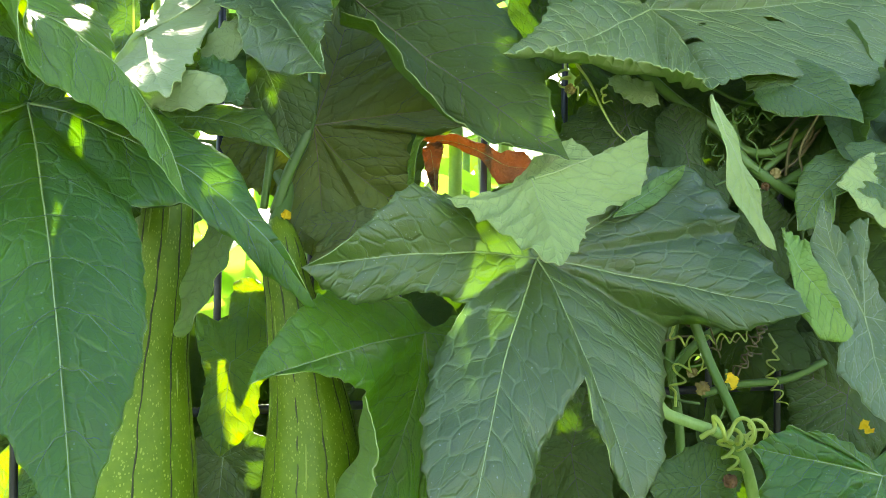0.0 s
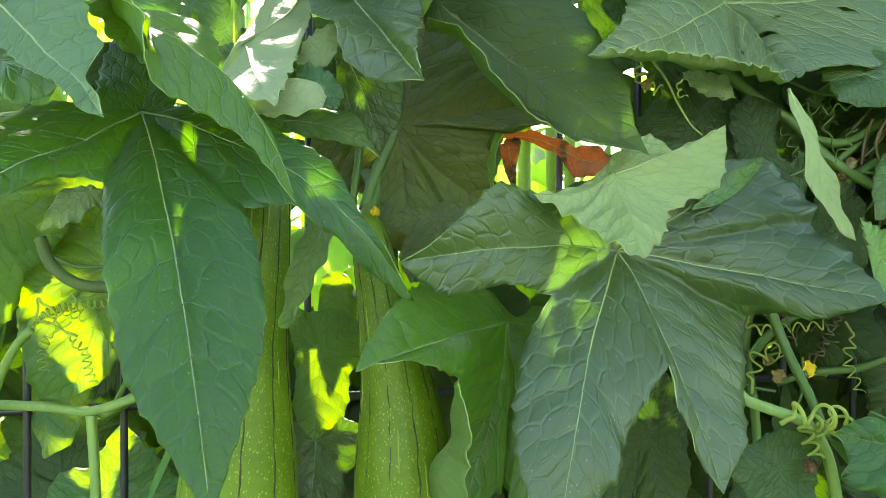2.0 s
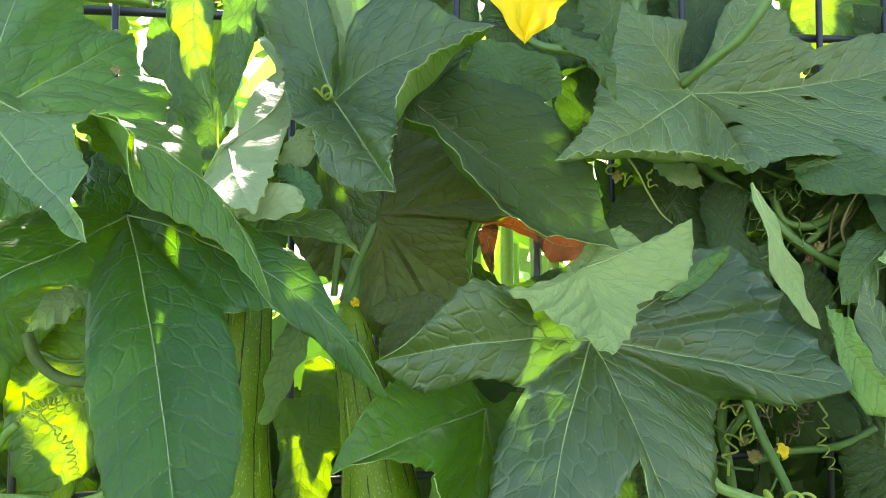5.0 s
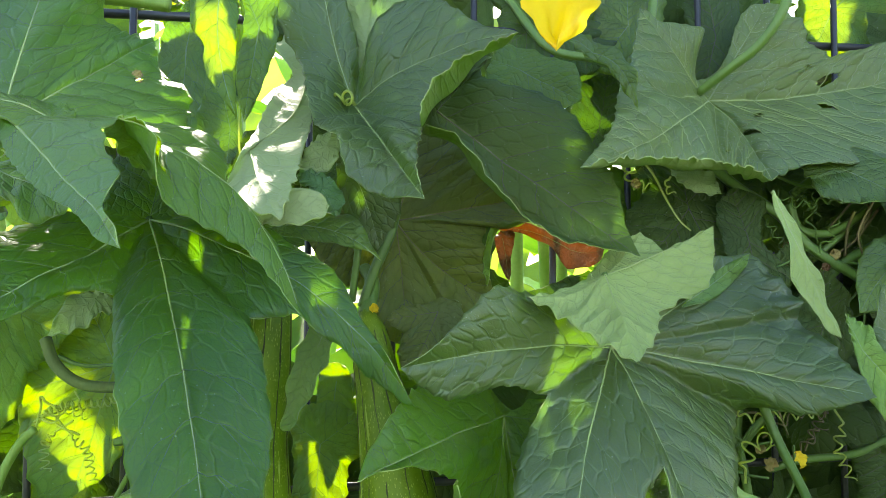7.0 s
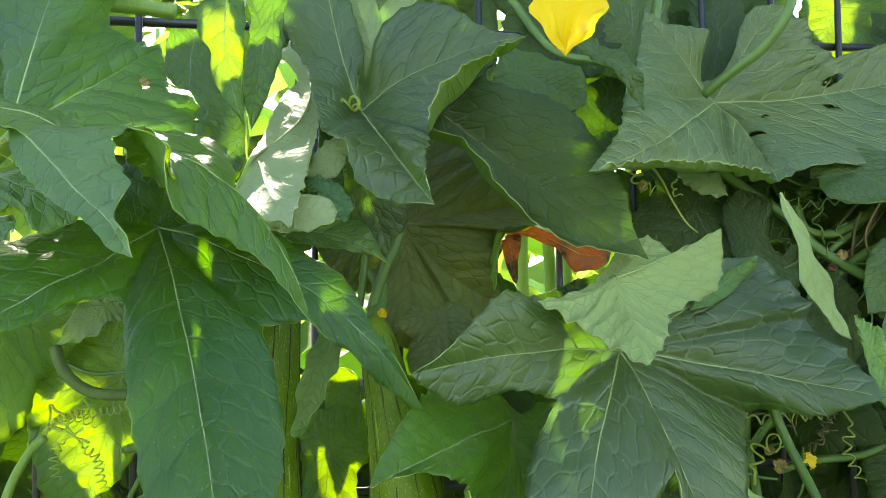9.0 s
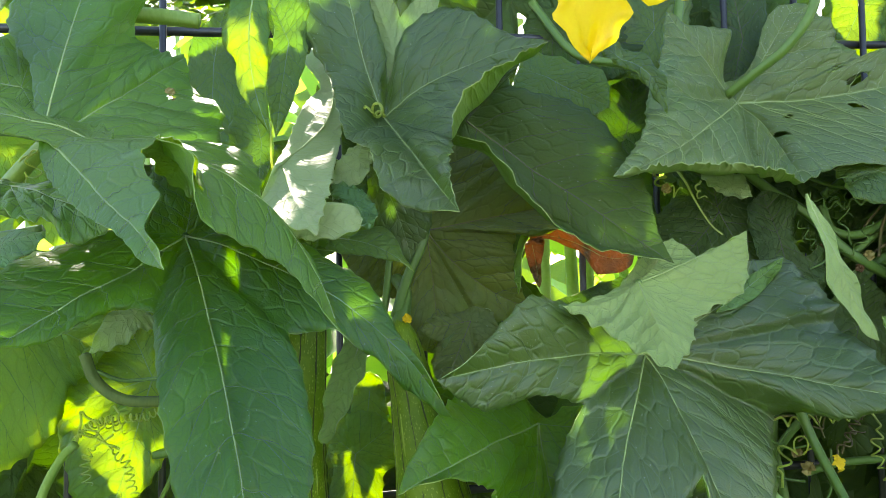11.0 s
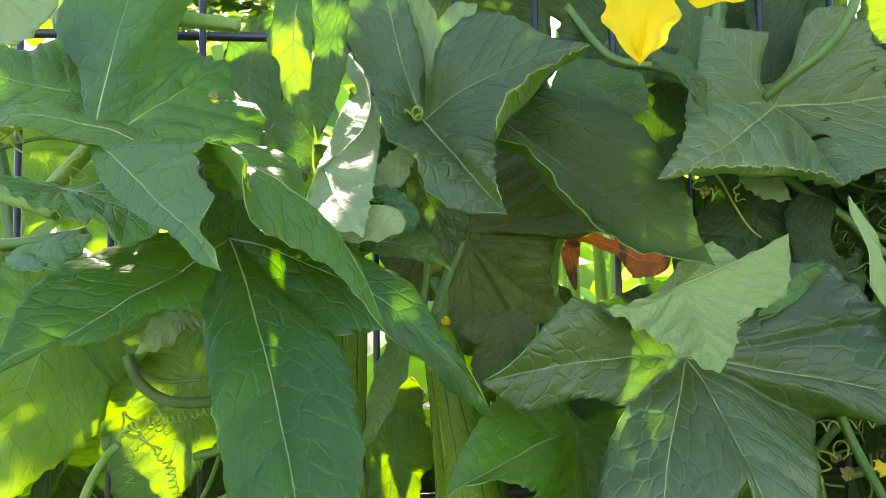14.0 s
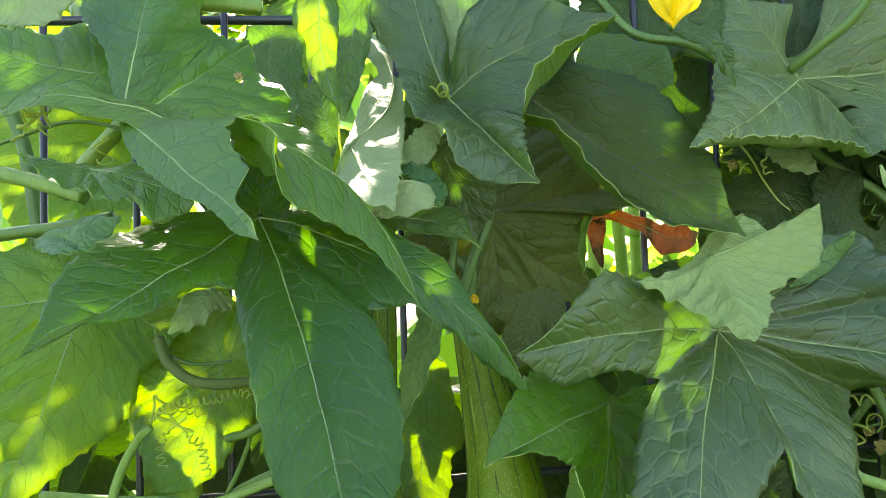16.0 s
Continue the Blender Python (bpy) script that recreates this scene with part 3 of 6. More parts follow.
leaf(pose(-0.2163, 0.3350, 1.4095, 36, 0, 16), [
    lobe((172.5, 81.0, -1.6), (162.3, 46.0, 6.7), ((-166.0, 21.2, 0.6), (176.0, 44.6, 5.6), (175.0, 62.5, 3.7),), ((161.5, 71.1, 3.4), (147.4, 66.6, 4.3), (137.2, 47.9, 1.1),), (103.9, 18.5, -0.5)),
    lobe((-46.1, 18.5, 3.8), (-49.7, 11.6, 3.9), ((3.4, 9.4, 5.4),), ((-65.2, 26.5, 2.4),), (-97.5, 16.0, 0.2)),
], tint='fresh')
leaf(pose(-0.2733, 0.3750, 1.4472, 60, 0, 8), [
    lobe((156.3, 81.5, 1.0), (162.7, 36.1, -0.6), ((-150.8, 27.0, 0.3), (-170.2, 54.7, -8.3),), ((145.6, 73.2, -3.4), (131.5, 48.2, -4.2),), (108.1, 43.5, -1.6)),
    lobe((86.0, 37.8, -1.1), (86.4, 20.6, 0.4), ((98.0, 39.2, -1.8),), ((55.7, 24.2, -3.7),), (-17.9, 30.9, -6.6)),
    lobe((-60.3, 28.2, -0.2), (-57.9, 14.8, -0.1), ((-42.7, 39.8, -2.7),), ((-73.6, 23.2, -0.1),), (-100.7, 17.3, -1.0)),
], tint='fresh')
leaf(pose(-0.2651, 0.3520, 1.3925, 35, 0, 10), [
    lobe((173.7, 34.7, 7.2), (167.9, 18.3, 3.5), ((-112.6, 20.4, 0.7), (-164.2, 24.7, 4.3),), ((162.1, 30.4, 4.4), (143.5, 21.9, -0.9),), (50.4, 9.2, -2.2)),
    lobe((-40.5, 78.8, 5.5), (-38.4, 39.2, 4.8), ((-12.3, 29.9, 3.4), (-28.4, 59.4, 5.9),), ((-46.4, 73.6, -0.4), (-54.0, 66.2, -0.8),), (-51.2, 52.7, 4.7)),
    lobe((-60.9, 41.5, 2.1), (-62.8, 25.1, 1.7), ((-52.0, 47.9, 3.0),), ((-70.2, 32.9, 1.7),), (-86.3, 24.1, 1.5)),
], tint='fresh')
leaf(pose(-0.3089, 0.4000, 1.3644, 56, 0, -20), [
    lobe((-62.8, 19.0, 4.1), (-61.2, 12.0, 3.2), ((-27.5, 28.3, -0.6),), ((-137.9, 14.9, 4.5),), (-176.4, 20.3, 1.6)),
    lobe((9.5, 44.7, 4.9), (9.0, 22.8, 2.8), ((141.5, 9.6, 0.9), (36.3, 19.5, 0.9),), ((-1.0, 40.3, 1.1),), (-21.9, 30.3, -0.8)),
], tint='pale')
leaf(pose(-0.3078, 0.4200, 1.3330, 82, 0, 11), [
    lobe((-176.3, 92.9, -19.0), (-175.3, 51.3, -10.6), ((-153.0, 62.9, -9.9),), ((165.7, 86.3, -23.7),), (146.5, 57.6, -15.2)),
    lobe((72.5, 37.4, -13.3), (69.2, 20.4, -6.2), ((119.5, 48.3, -19.3),), ((32.8, 54.5, -7.4),), (5.6, 55.6, -9.0)),
    lobe((-29.7, 54.6, -15.1), (-26.9, 30.0, -6.9), ((-14.5, 58.2, -11.6),), ((-40.8, 53.3, -17.6),), (-60.0, 52.5, -21.8)),
    lobe((-112.3, 130.9, -11.3), (-110.1, 56.7, -6.2), ((-76.2, 73.3, -25.1), (-96.8, 93.2, -20.3), (-105.0, 114.4, -13.1),), ((-126.3, 123.5, -7.8), (-140.2, 102.2, -9.2),), (-147.8, 71.5, -6.9)),
], tint='thin')
leaf(pose(-0.2383, 0.4500, 1.2889, 84, 0, 5), [
    lobe((-165.6, 57.0, -6.3), (-164.1, 31.4, -3.6), ((-151.7, 65.6, -13.4),), ((177.2, 51.2, -4.2),), (153.0, 41.6, -3.3)),
    lobe((120.0, 49.6, -7.8), (117.9, 27.9, -3.6), ((134.0, 50.6, -7.3),), ((94.7, 45.5, -7.7),), (80.5, 35.2, -11.0)),
    lobe((11.8, 28.0, -7.1), (17.3, 15.2, -3.3), ((51.5, 33.9, -5.4),), ((-26.1, 33.5, -9.0),), (-54.4, 38.5, -11.4)),
    lobe((-107.3, 79.3, -5.0), (-107.1, 37.8, -2.8), ((-77.1, 41.7, -8.5), (-93.6, 63.2, -7.0),), ((-119.5, 85.2, -4.4), (-135.3, 72.6, -6.9),), (-148.7, 66.3, -10.6)),
], tint='thin')
leaf(pose(-0.2196, 0.3840, 1.3275, 61, 0, 11), [
    lobe((-134.7, 27.9, -1.4), (-136.6, 12.8, 0.0), ((-90.7, 14.7, 1.1), (-120.9, 22.1, -0.2),), ((-151.3, 18.5, 0.8), (174.9, 11.5, 0.3),), (141.7, 5.9, -0.2)),
    lobe((-7.8, 11.6, -0.7), (-5.2, 5.2, -0.3), ((54.2, 4.6, 0.3),), ((-38.2, 13.8, 0.0),), (-70.7, 9.0, 0.6)),
], under=True, tint='pale')
leaf(pose(-0.1502, 0.4217, 1.4096, 29, 0, 12), [
    lobe((-78.8, 101.1, -0.0), (-80.7, 48.7, -0.0), ((-65.9, 60.8, 0.0), ), ((-81.8, 90.5, -0.0), (-87.0, 83.0, -0.0), (-98.3, 70.6, -0.0), ), (-99.1, 41.3, 2.0)),
    lobe((95.1, 335.5, 26.0), (76.7, 128.0, 14.0), ((81.4, 19.2, 5.0), (80.6, 99.5, 9.0), (80.1, 131.4, 11.0), (86.5, 173.0, 14.0), (92.2, 247.1, 20.0), ), ((90.5, 323.0, 26.0), (85.8, 230.7, 22.0), (79.1, 176.7, 17.0), (72.8, 126.6, 12.0), (45.5, 48.5, 5.0), ), (-38.3, 36.9, 1.0)),
], under=True, tint='pale', ns=60, nw=20)
leaf(pose(-0.0949, 0.4500, 1.4377, 55, 0, -22), [
    lobe((108.2, 109.6, 63.4), (113.7, 48.7, 25.1), ((157.6, 30.3, 24.5), (135.1, 68.8, 44.9),), ((104.0, 82.9, 39.9), (99.4, 45.3, 13.9),), (101.2, 29.9, 2.3)),
    lobe((3.8, 109.5, 28.9), (14.9, 51.7, 17.6), ((74.9, 41.7, 22.8), (54.0, 65.2, 31.2), (17.8, 84.2, 28.5),), ((2.5, 93.9, 22.4), (-0.7, 79.6, 15.3), (-14.3, 67.3, 11.5),), (-32.7, 70.6, 12.4), hem_after=((-4.5, 95.9, 34.5), (-12.8, 82.9, 36.9), (-23.8, 79.2, 36.7), (-35.7, 86.3, 32.9),)),
    lobe((-50.6, 143.4, 38.2), (-50.5, 74.5, 18.0), ((-45.6, 105.7, 31.8), (-49.4, 128.2, 35.5),), ((-57.6, 121.1, 34.6), (-62.8, 104.7, 36.3), (-63.6, 87.7, 37.7), (-64.5, 72.5, 38.9),), (-82.8, 46.8, 30.4)),
], tint='deep', stalk_end=(-0.106, 0.560, 1.482))
leaf(pose(-0.0914, 0.4800, 1.4827, 84, 0, -6), [
    lobe((-98.9, 22.3, 0.1), (-98.9, 11.2, 0.0), ((-35.5, 12.9, -1.9),), ((-135.9, 10.0, 0.0),), (136.9, 17.4, 0.6)),
    lobe((109.2, 44.7, 0.9), (107.9, 24.1, 0.2), ((121.2, 31.9, 0.6),), ((95.7, 42.5, -1.2),), (83.8, 27.3, -2.5)),
    lobe((50.2, 45.4, 0.6), (50.1, 22.7, 0.3), ((68.7, 39.4, -0.7),), ((26.5, 28.4, 0.7),), (3.3, 11.1, 0.9)),
], under=True, tint='pale')
leaf(pose(-0.0996, 0.4550, 1.4044, 104, 0, 7), [
    lobe((-71.9, 61.0, -0.8), (-68.2, 29.7, -2.1), ((-30.5, 34.7, -2.2), (-50.8, 44.7, -1.3),), ((-82.3, 41.7, -2.5), (-103.6, 24.5, -2.1),), (-156.1, 8.2, -1.2)),
    lobe((97.3, 11.6, -3.1), (96.9, 5.0, -1.3), ((145.7, 8.8, -2.2),), ((43.8, 9.4, -1.8),), (-12.8, 17.0, -2.2)),
], tint='deep')
leaf(pose(-0.1252, 0.3780, 1.3670, 66, 0, 11), [
    lobe((7.7, 27.8, 3.1), (13.6, 14.5, 2.3), ((66.6, 14.3, 2.6), (30.5, 24.6, 3.4),), ((-6.1, 23.9, 3.9), (-30.0, 13.0, 4.0),), (-88.6, 6.4, 1.7)),
    lobe((170.0, 12.3, 5.1), (175.6, 6.7, 3.3), ((-143.9, 8.2, 3.1),), ((140.0, 10.6, 3.5),), (89.6, 10.1, 2.3)),
], under=True, tint='pale')
leaf(pose(-0.1281, 0.4150, 1.3655, 66, 0, 22), [
    lobe((-20.6, 55.9, -3.3), (-11.5, 27.4, 3.5), ((33.4, 16.1, -1.9), (5.8, 37.7, 2.9),), ((-19.5, 44.9, 0.2), (-31.6, 23.4, 3.4),), (-94.7, 7.1, 0.2)),
    lobe((-177.4, 15.3, 1.2), (-176.5, 6.2, 0.6), ((-152.2, 10.6, -0.5),), ((145.7, 10.4, -1.2),), (84.6, 5.7, -0.8)),
])
leaf(pose(-0.1067, 0.4100, 1.3843, 62, 0, -4), [
    lobe((-62.5, 21.2, 0.6), (-60.0, 12.8, 2.7), ((-31.4, 15.5, 0.3),), ((-99.9, 11.0, 0.1),), (170.1, 7.7, 1.3)),
    lobe((147.5, 17.9, 0.6), (141.0, 10.4, 1.8), ((163.4, 13.3, 0.8),), ((125.0, 15.8, 0.8),), (57.5, 7.8, 0.9)),
], tint='pale')
leaf(pose(-0.1084, 0.4300, 1.4107, 62, 0, 5), [
    lobe((-117.4, 29.3, -3.8), (-117.6, 16.2, -1.6), ((-67.6, 13.5, 0.7),), ((-142.8, 17.5, -1.3),), (-176.3, 9.4, 1.0)),
    lobe((67.9, 17.1, -2.3), (71.5, 9.1, -0.8), ((110.8, 10.4, -2.0),), ((30.2, 10.6, -3.1),), (-25.6, 7.7, -1.1)),
], under=True, tint='pale')
leaf(pose(-0.1523, 0.3820, 1.4889, 89, 0, 8), [
    lobe((-84.2, 71.9, -2.2), (-93.0, 35.2, -0.9), ((-72.4, 24.7, -0.4), (-82.9, 47.0, -2.0),), ((-100.2, 47.4, -2.0), (-106.8, 33.7, -0.9), (-125.7, 27.1, -0.6), (-150.1, 14.3, -0.9),), (164.7, 11.9, -0.5)),
    lobe((94.9, 18.8, -1.9), (95.7, 9.4, -1.0), ((128.8, 16.4, -2.2),), ((60.0, 14.3, -0.8),), (3.6, 7.6, -0.9)),
], tint='thin')
leaf(pose(-0.1448, 0.4250, 1.4785, 80, 0, 22), [
    lobe((-99.3, 57.5, -2.9), (-100.2, 30.7, -2.1), ((-40.6, 12.6, -3.0), (-91.7, 40.1, -2.1),), ((-112.9, 34.3, -0.1), (-141.0, 12.4, 0.1),), (125.5, 12.7, -1.2)),
    lobe((108.1, 45.2, -3.7), (107.8, 22.7, -2.3), ((111.8, 30.7, -2.9),), ((70.2, 31.8, -1.2),), (29.3, 11.5, -2.6)),
], ns=60, nw=20)
leaf(pose(-0.2413, 0.5750, 1.5123, 77, 0, 0), [
    lobe((-90.3, 71.4, -3.2), (-90.4, 36.1, -1.7), ((-50.2, 42.8, -1.1), (-64.8, 91.8, -0.3),), ((-115.6, 47.2, -5.0),), (-160.8, 22.9, -1.4)),
    lobe((84, 50.0, -2.2), (84, 25.0, -0.8), ((120, 28, 0.4),), ((60, 51.0, -2.8),), (-4.9, 24.0, -5.5)),
], ns=60, nw=20)
leaf(pose(-0.1662, 0.4400, 1.4242, 72, 0, 4), [
    lobe((-89.3, 32.6, -0.0), (-89.8, 14.9, 0.4), ((-57.1, 12.8, -0.9),), ((-123.6, 21.4, -0.3),), (177.0, 19.9, -1.1)),
    lobe((104.2, 35.4, -0.0), (104.2, 17.5, -0.1), ((132.5, 26.2, -0.3),), ((84.8, 22.5, 0.1),), (35.2, 7.4, -1.3)),
])
leaf(pose(-0.0466, 0.4480, 1.4332, 71, 0, 12), [
    lobe((-42.1, 142.9, 9.2), (-38.7, 62.9, -4.7), ((28.8, 32.2, 9.5), (11.8, 61.6, 2.7), (-6.2, 86.3, 0.9), (-24.0, 108.3, 2.8), (-36.0, 126.0, 6.1),), ((-45.1, 122.7, 4.7), (-49.3, 103.1, -3.2), (-53.5, 74.5, -8.5), (-58.8, 46.7, -6.1), (-63.2, 25.7, -1.0),), (-124.3, 15.4, -4.2), hem_after=((-47.1, 126.2, 13.4), (-52.5, 108.1, 9.1), (-58.7, 84.0, 8.9), (-64.0, 55.1, 14.3), (-69.8, 31.8, 18.1), (-121.5, 17.2, 10.2),)),
    lobe((50.2, 46.6, 11.5), (48.8, 23.9, 5.4), ((113.4, 17.1, -3.7), (73.0, 36.4, 3.6),), ((44.4, 46.1, 10.9),), (43.6, 36.2, 6.9)),
], tint='dark', label='dark glossy vine leaf hanging in shade with a rolled edge')
leaf(pose(0.0033, 0.4800, 1.4647, 76, 0, 3), [
    lobe((-28.8, 42.8, -3.1), (-30.8, 21.9, -1.8), ((47.3, 16.8, -1.5), (0.4, 35.4, -2.2),), ((-48.2, 34.9, -3.2), (-83.8, 22.7, -1.4),), (-136.0, 20.1, -2.2)),
    lobe((148.5, 19.7, -3.5), (147.0, 9.9, -2.2), ((-176.1, 20.9, -3.5),), ((123.0, 23.7, -3.0),), (86.1, 17.5, -2.8)),
])
leaf(pose(-0.0458, 0.4650, 1.4316, 74, 0, 1), [
    lobe((45.9, 17.5, 0.7), (36.9, 8.6, 0.6), ((76.9, 16.0, -0.7),), ((-0.2, 13.6, -0.8),), (-65.8, 7.9, -1.0)),
    lobe((-143.6, 12.8, 0.8), (-145.5, 6.3, -0.1), ((-110.5, 10.1, 0.3),), ((167.8, 12.2, -0.5),), (108.6, 10.4, -0.4)),
], under=True, tint='pale')
leaf(pose(0.0431, 0.4400, 1.4624, 84, 0, 17), [
    lobe((-48.8, 40.6, -1.3), (-30.8, 18.9, 0.8), ((8.9, 16.2, -0.1), (-25.6, 29.0, 0.4),), ((-49.4, 32.0, -0.4), (-49.4, 11.3, 1.4),), (-122.8, 4.5, 0.9)),
    lobe((139.6, 20.5, -1.3), (136.8, 10.7, -0.6), ((164.8, 10.6, 0.3),), ((111.8, 14.2, -1.3),), (43.4, 7.7, 0.2)),
])
leaf(pose(0.1351, 0.5450, 1.4563, 58, 0, 24), [
    lobe((-145.1, 204.6, 56.9), (-143.2, 116.7, 29.9), ((-127.0, 98.7, 16.4), (-141.4, 149.9, 35.0),), ((-148.6, 154.6, 41.7), (-152.9, 129.7, 38.0),), (-164.6, 100.1, 29.6), hem_before=((-117.6, 85.8, 23.3), (-132.1, 112.5, 32.2), (-142.5, 166.1, 49.6),)),
    lobe((146.8, 73.6, 38.1), (148.0, 41.2, 21.1), ((-179.8, 78.2, 29.7),), ((133.2, 52.7, 30.9), (98.8, 39.3, 27.6),), (116.7, 19.1, -0.3)),
    lobe((49.4, 81.2, 40.4), (48.9, 40.2, 19.9), ((58.2, 29.2, 10.6), (58.9, 66.0, 31.3),), ((33.4, 89.1, 40.0), (19.9, 91.4, 32.3),), (11.9, 98.5, 31.0)),
    lobe((2.1, 185.1, 49.8), (-0.1, 95.3, 17.7), ((11.5, 136.7, 42.2), (10.1, 171.0, 49.0),), ((-29.6, 150.0, 28.6), (-44.7, 103.5, 25.4),), (-68.2, 78.8, 21.3)),
    lobe((-90.3, 83.6, 15.9), (-79.8, 38.4, 5.8), ((-79.6, 78.6, 21.1),), ((-94.1, 78.2, 9.0),), (-112.6, 79.8, 11.5), hem_after=((-102.3, 83.0, 21.4),)),
], tint='dusty', holes=((-77, 38.8, 7.0, 1.6, -35), (-38, 32.6, 3.0, 2.0, 0), (-10, 84.7, 7.0, 2.5, -20), (4, 91.5, 8.0, 2.5, 10), (-108, 59.7, 2.0, 1.5, 0), (11, 76.9, 4.0, 2.0, 30),), ns=72, nw=30)
leaf(pose(0.1431, 0.4460, 1.3822, 75, 0, 42), [
    lobe((-73.9, 90.0, 1.5), (-81.9, 44.3, 2.4), ((-62.2, 12.0, 2.4), (-70.9, 33.5, 1.7), (-69.0, 59.6, 2.2),), ((-80.7, 79.5, -0.7), (-94.6, 53.6, 1.2), (-102.1, 30.1, 2.9),), (-125.4, 1.2, -0.9)),
], under=True, tint='soft')
leaf(pose(-0.0773, 0.5000, 1.3738, 84, 0, 10), [
    lobe((-167.7, 56.4, -11.0), (-166.9, 26.7, -5.3), ((-139.6, 53.9, -5.8),), ((162.3, 46.0, -11.4),), (131.5, 38.1, -9.6)),
    lobe((74.3, 94.8, -11.4), (71.8, 44.7, -5.3), ((97.5, 71.4, -9.5),), ((51.3, 100.0, -4.4), (44.0, 108.0, -3.0),), (34.2, 108.0, -2.0)),
    lobe((10.8, 118.1, -12.8), (10.5, 52.9, -5.1), ((25.8, 107.5, -8.6),), ((-4.3, 76.0, 12.8),), (-4.1, 58.6, 1.8), hem_after=((-0.2, 95.6, 23.0), (-3.1, 72.9, 18.6),)),
    lobe((-36.5, 86.6, -13.5), (-45.6, 45.7, -8.0), ((-16.3, 57.8, 3.0), (-30.2, 67.1, -3.5),), ((-47.4, 79.7, -11.9),), (-61.7, 66.1, -10.8)),
    lobe((-85.3, 79.6, -7.2), (-83.9, 36.5, -3.1), ((-70.0, 69.4, -10.8),), ((-97.7, 72.5, -4.2),), (-114.7, 47.3, -2.9)),
], tint='olive', ns=80, nw=30)
leaf(pose(-0.0489, 0.4700, 1.3161, 70, 0, 16), [
    lobe((-172.2, 31.6, -0.1), (-171.6, 16.0, -0.1), ((-138.2, 25.1, -0.7),), ((172.6, 23.8, -1.7),), (134.2, 8.6, -1.8)),
    lobe((18.1, 15.2, 0.6), (24.1, 8.0, 0.1), ((63.0, 10.2, -0.8),), ((-26.7, 16.8, -0.4),), (-86.9, 27.1, -3.9)),
    lobe((-117.4, 46.0, 0.8), (-117.3, 23.4, 0.2), ((-101.1, 38.8, 0.5),), ((-134.6, 37.4, -1.1),), (-148.8, 25.5, -0.4)),
], tint='olive')
leaf(pose(-0.0104, 0.4800, 1.2523, 87, 0, 61), [
    lobe((-177.8, 163.9, 15.7), (-179.4, 101.2, 13.3), ((-170.4, 100.1, 23.3), (-177.4, 129.7, 21.8), (-178.3, 149.1, 19.7),), ((177.2, 147.2, 13.6), (172.3, 131.6, 9.1), (165.8, 103.2, 2.4), (149.5, 57.1, -4.8),), (120.6, 22.7, -3.3)),
    lobe((-12.0, 33.1, 37.5), (-15.4, 18.3, 19.2), ((37.9, 4.8, 2.9), (25.7, 18.0, 13.1), (10.5, 28.1, 29.4),), ((-48.0, 34.5, 30.0),), (-73.4, 31.9, 14.9)),
    lobe((-96.3, 105.8, 14.9), (-90.8, 55.0, 6.1), ((-85.8, 67.9, 26.0),), ((-98.7, 105.9, 6.8),), (-99.3, 91.5, -0.4)),
    lobe((-128.1, 122.4, 3.1), (-130.0, 62.1, 8.1), ((-113.3, 97.2, 8.5),), ((-136.1, 114.1, -8.1), (-146.6, 93.7, 4.7),), (-163.8, 87.2, 12.6), hem_after=((-141.7, 118.3, 22.6), (-155.1, 104.3, 29.3), (-167.8, 98.2, 23.7),)),
], tint='lush', stalk_end=(-0.010, 0.600, 1.236))
leaf(pose(-0.1034, 0.4000, 1.3113, 64, 0, -25), [
    lobe((-102.8, 55.7, -7.8), (-97.6, 28.6, 0.4), ((-75.4, 19.0, -1.6), (-92.7, 39.1, -3.4),), ((-105.1, 54.6, -3.6), (-111.0, 28.7, 4.5),), (-155.3, 9.7, 2.6)),
    lobe((118.2, 26.7, -6.6), (118.5, 13.2, -3.4), ((141.6, 16.9, -0.3),), ((97.8, 13.3, -7.4),), (-24.6, 3.2, -4.6)),
], under=True, tint='')
leaf(pose(0.1930, 0.4550, 1.2911, 73, 0, -2), [
    lobe((-56.6, 45.0, 1.2), (-54.9, 19.3, -0.0), ((64.0, 13.5, 2.4), (-47.0, 26.1, 0.8),), ((-67.8, 45.7, 2.1), (-85.1, 37.9, 1.9), (-99.2, 16.1, 0.5),), (134.5, 6.5, 0.5)),
    lobe((107.5, 22.5, 1.6), (108.2, 11.4, 1.3), ((114.1, 15.4, 1.4),), ((97.2, 19.3, 0.7),), (70.0, 15.1, 1.0)),
], tint='young')
leaf(pose(0.2368, 0.4700, 1.2622, 69, 0, 18), [
    lobe((102.7, 69.5, 9.4), (107.6, 37.5, 4.2), ((-152.5, 23.2, 5.6), (127.2, 44.9, 4.3), (111.6, 57.9, 6.5),), ((99.5, 54.8, 6.3),), (93.7, 45.1, 7.2)),
    lobe((79.3, 55.5, 13.3), (81.4, 31.7, 6.9), ((88.1, 52.8, 9.6),), ((71.8, 30.0, 5.2),), (19.3, 17.1, 2.2)),
    lobe((-19.1, 54.3, 11.0), (-19.8, 25.7, 5.1), ((4.8, 37.6, 8.6),), ((-58.8, 47.5, 4.2),), (-82.3, 42.8, 2.6)),
    lobe((-96.3, 73.1, 8.7), (-100.3, 39.9, 5.0), ((-84.2, 59.0, 7.7),), ((-115.1, 58.4, 10.5), (-136.9, 47.9, 9.1),), (-149.5, 37.8, 9.5)),
], tint='dusty')
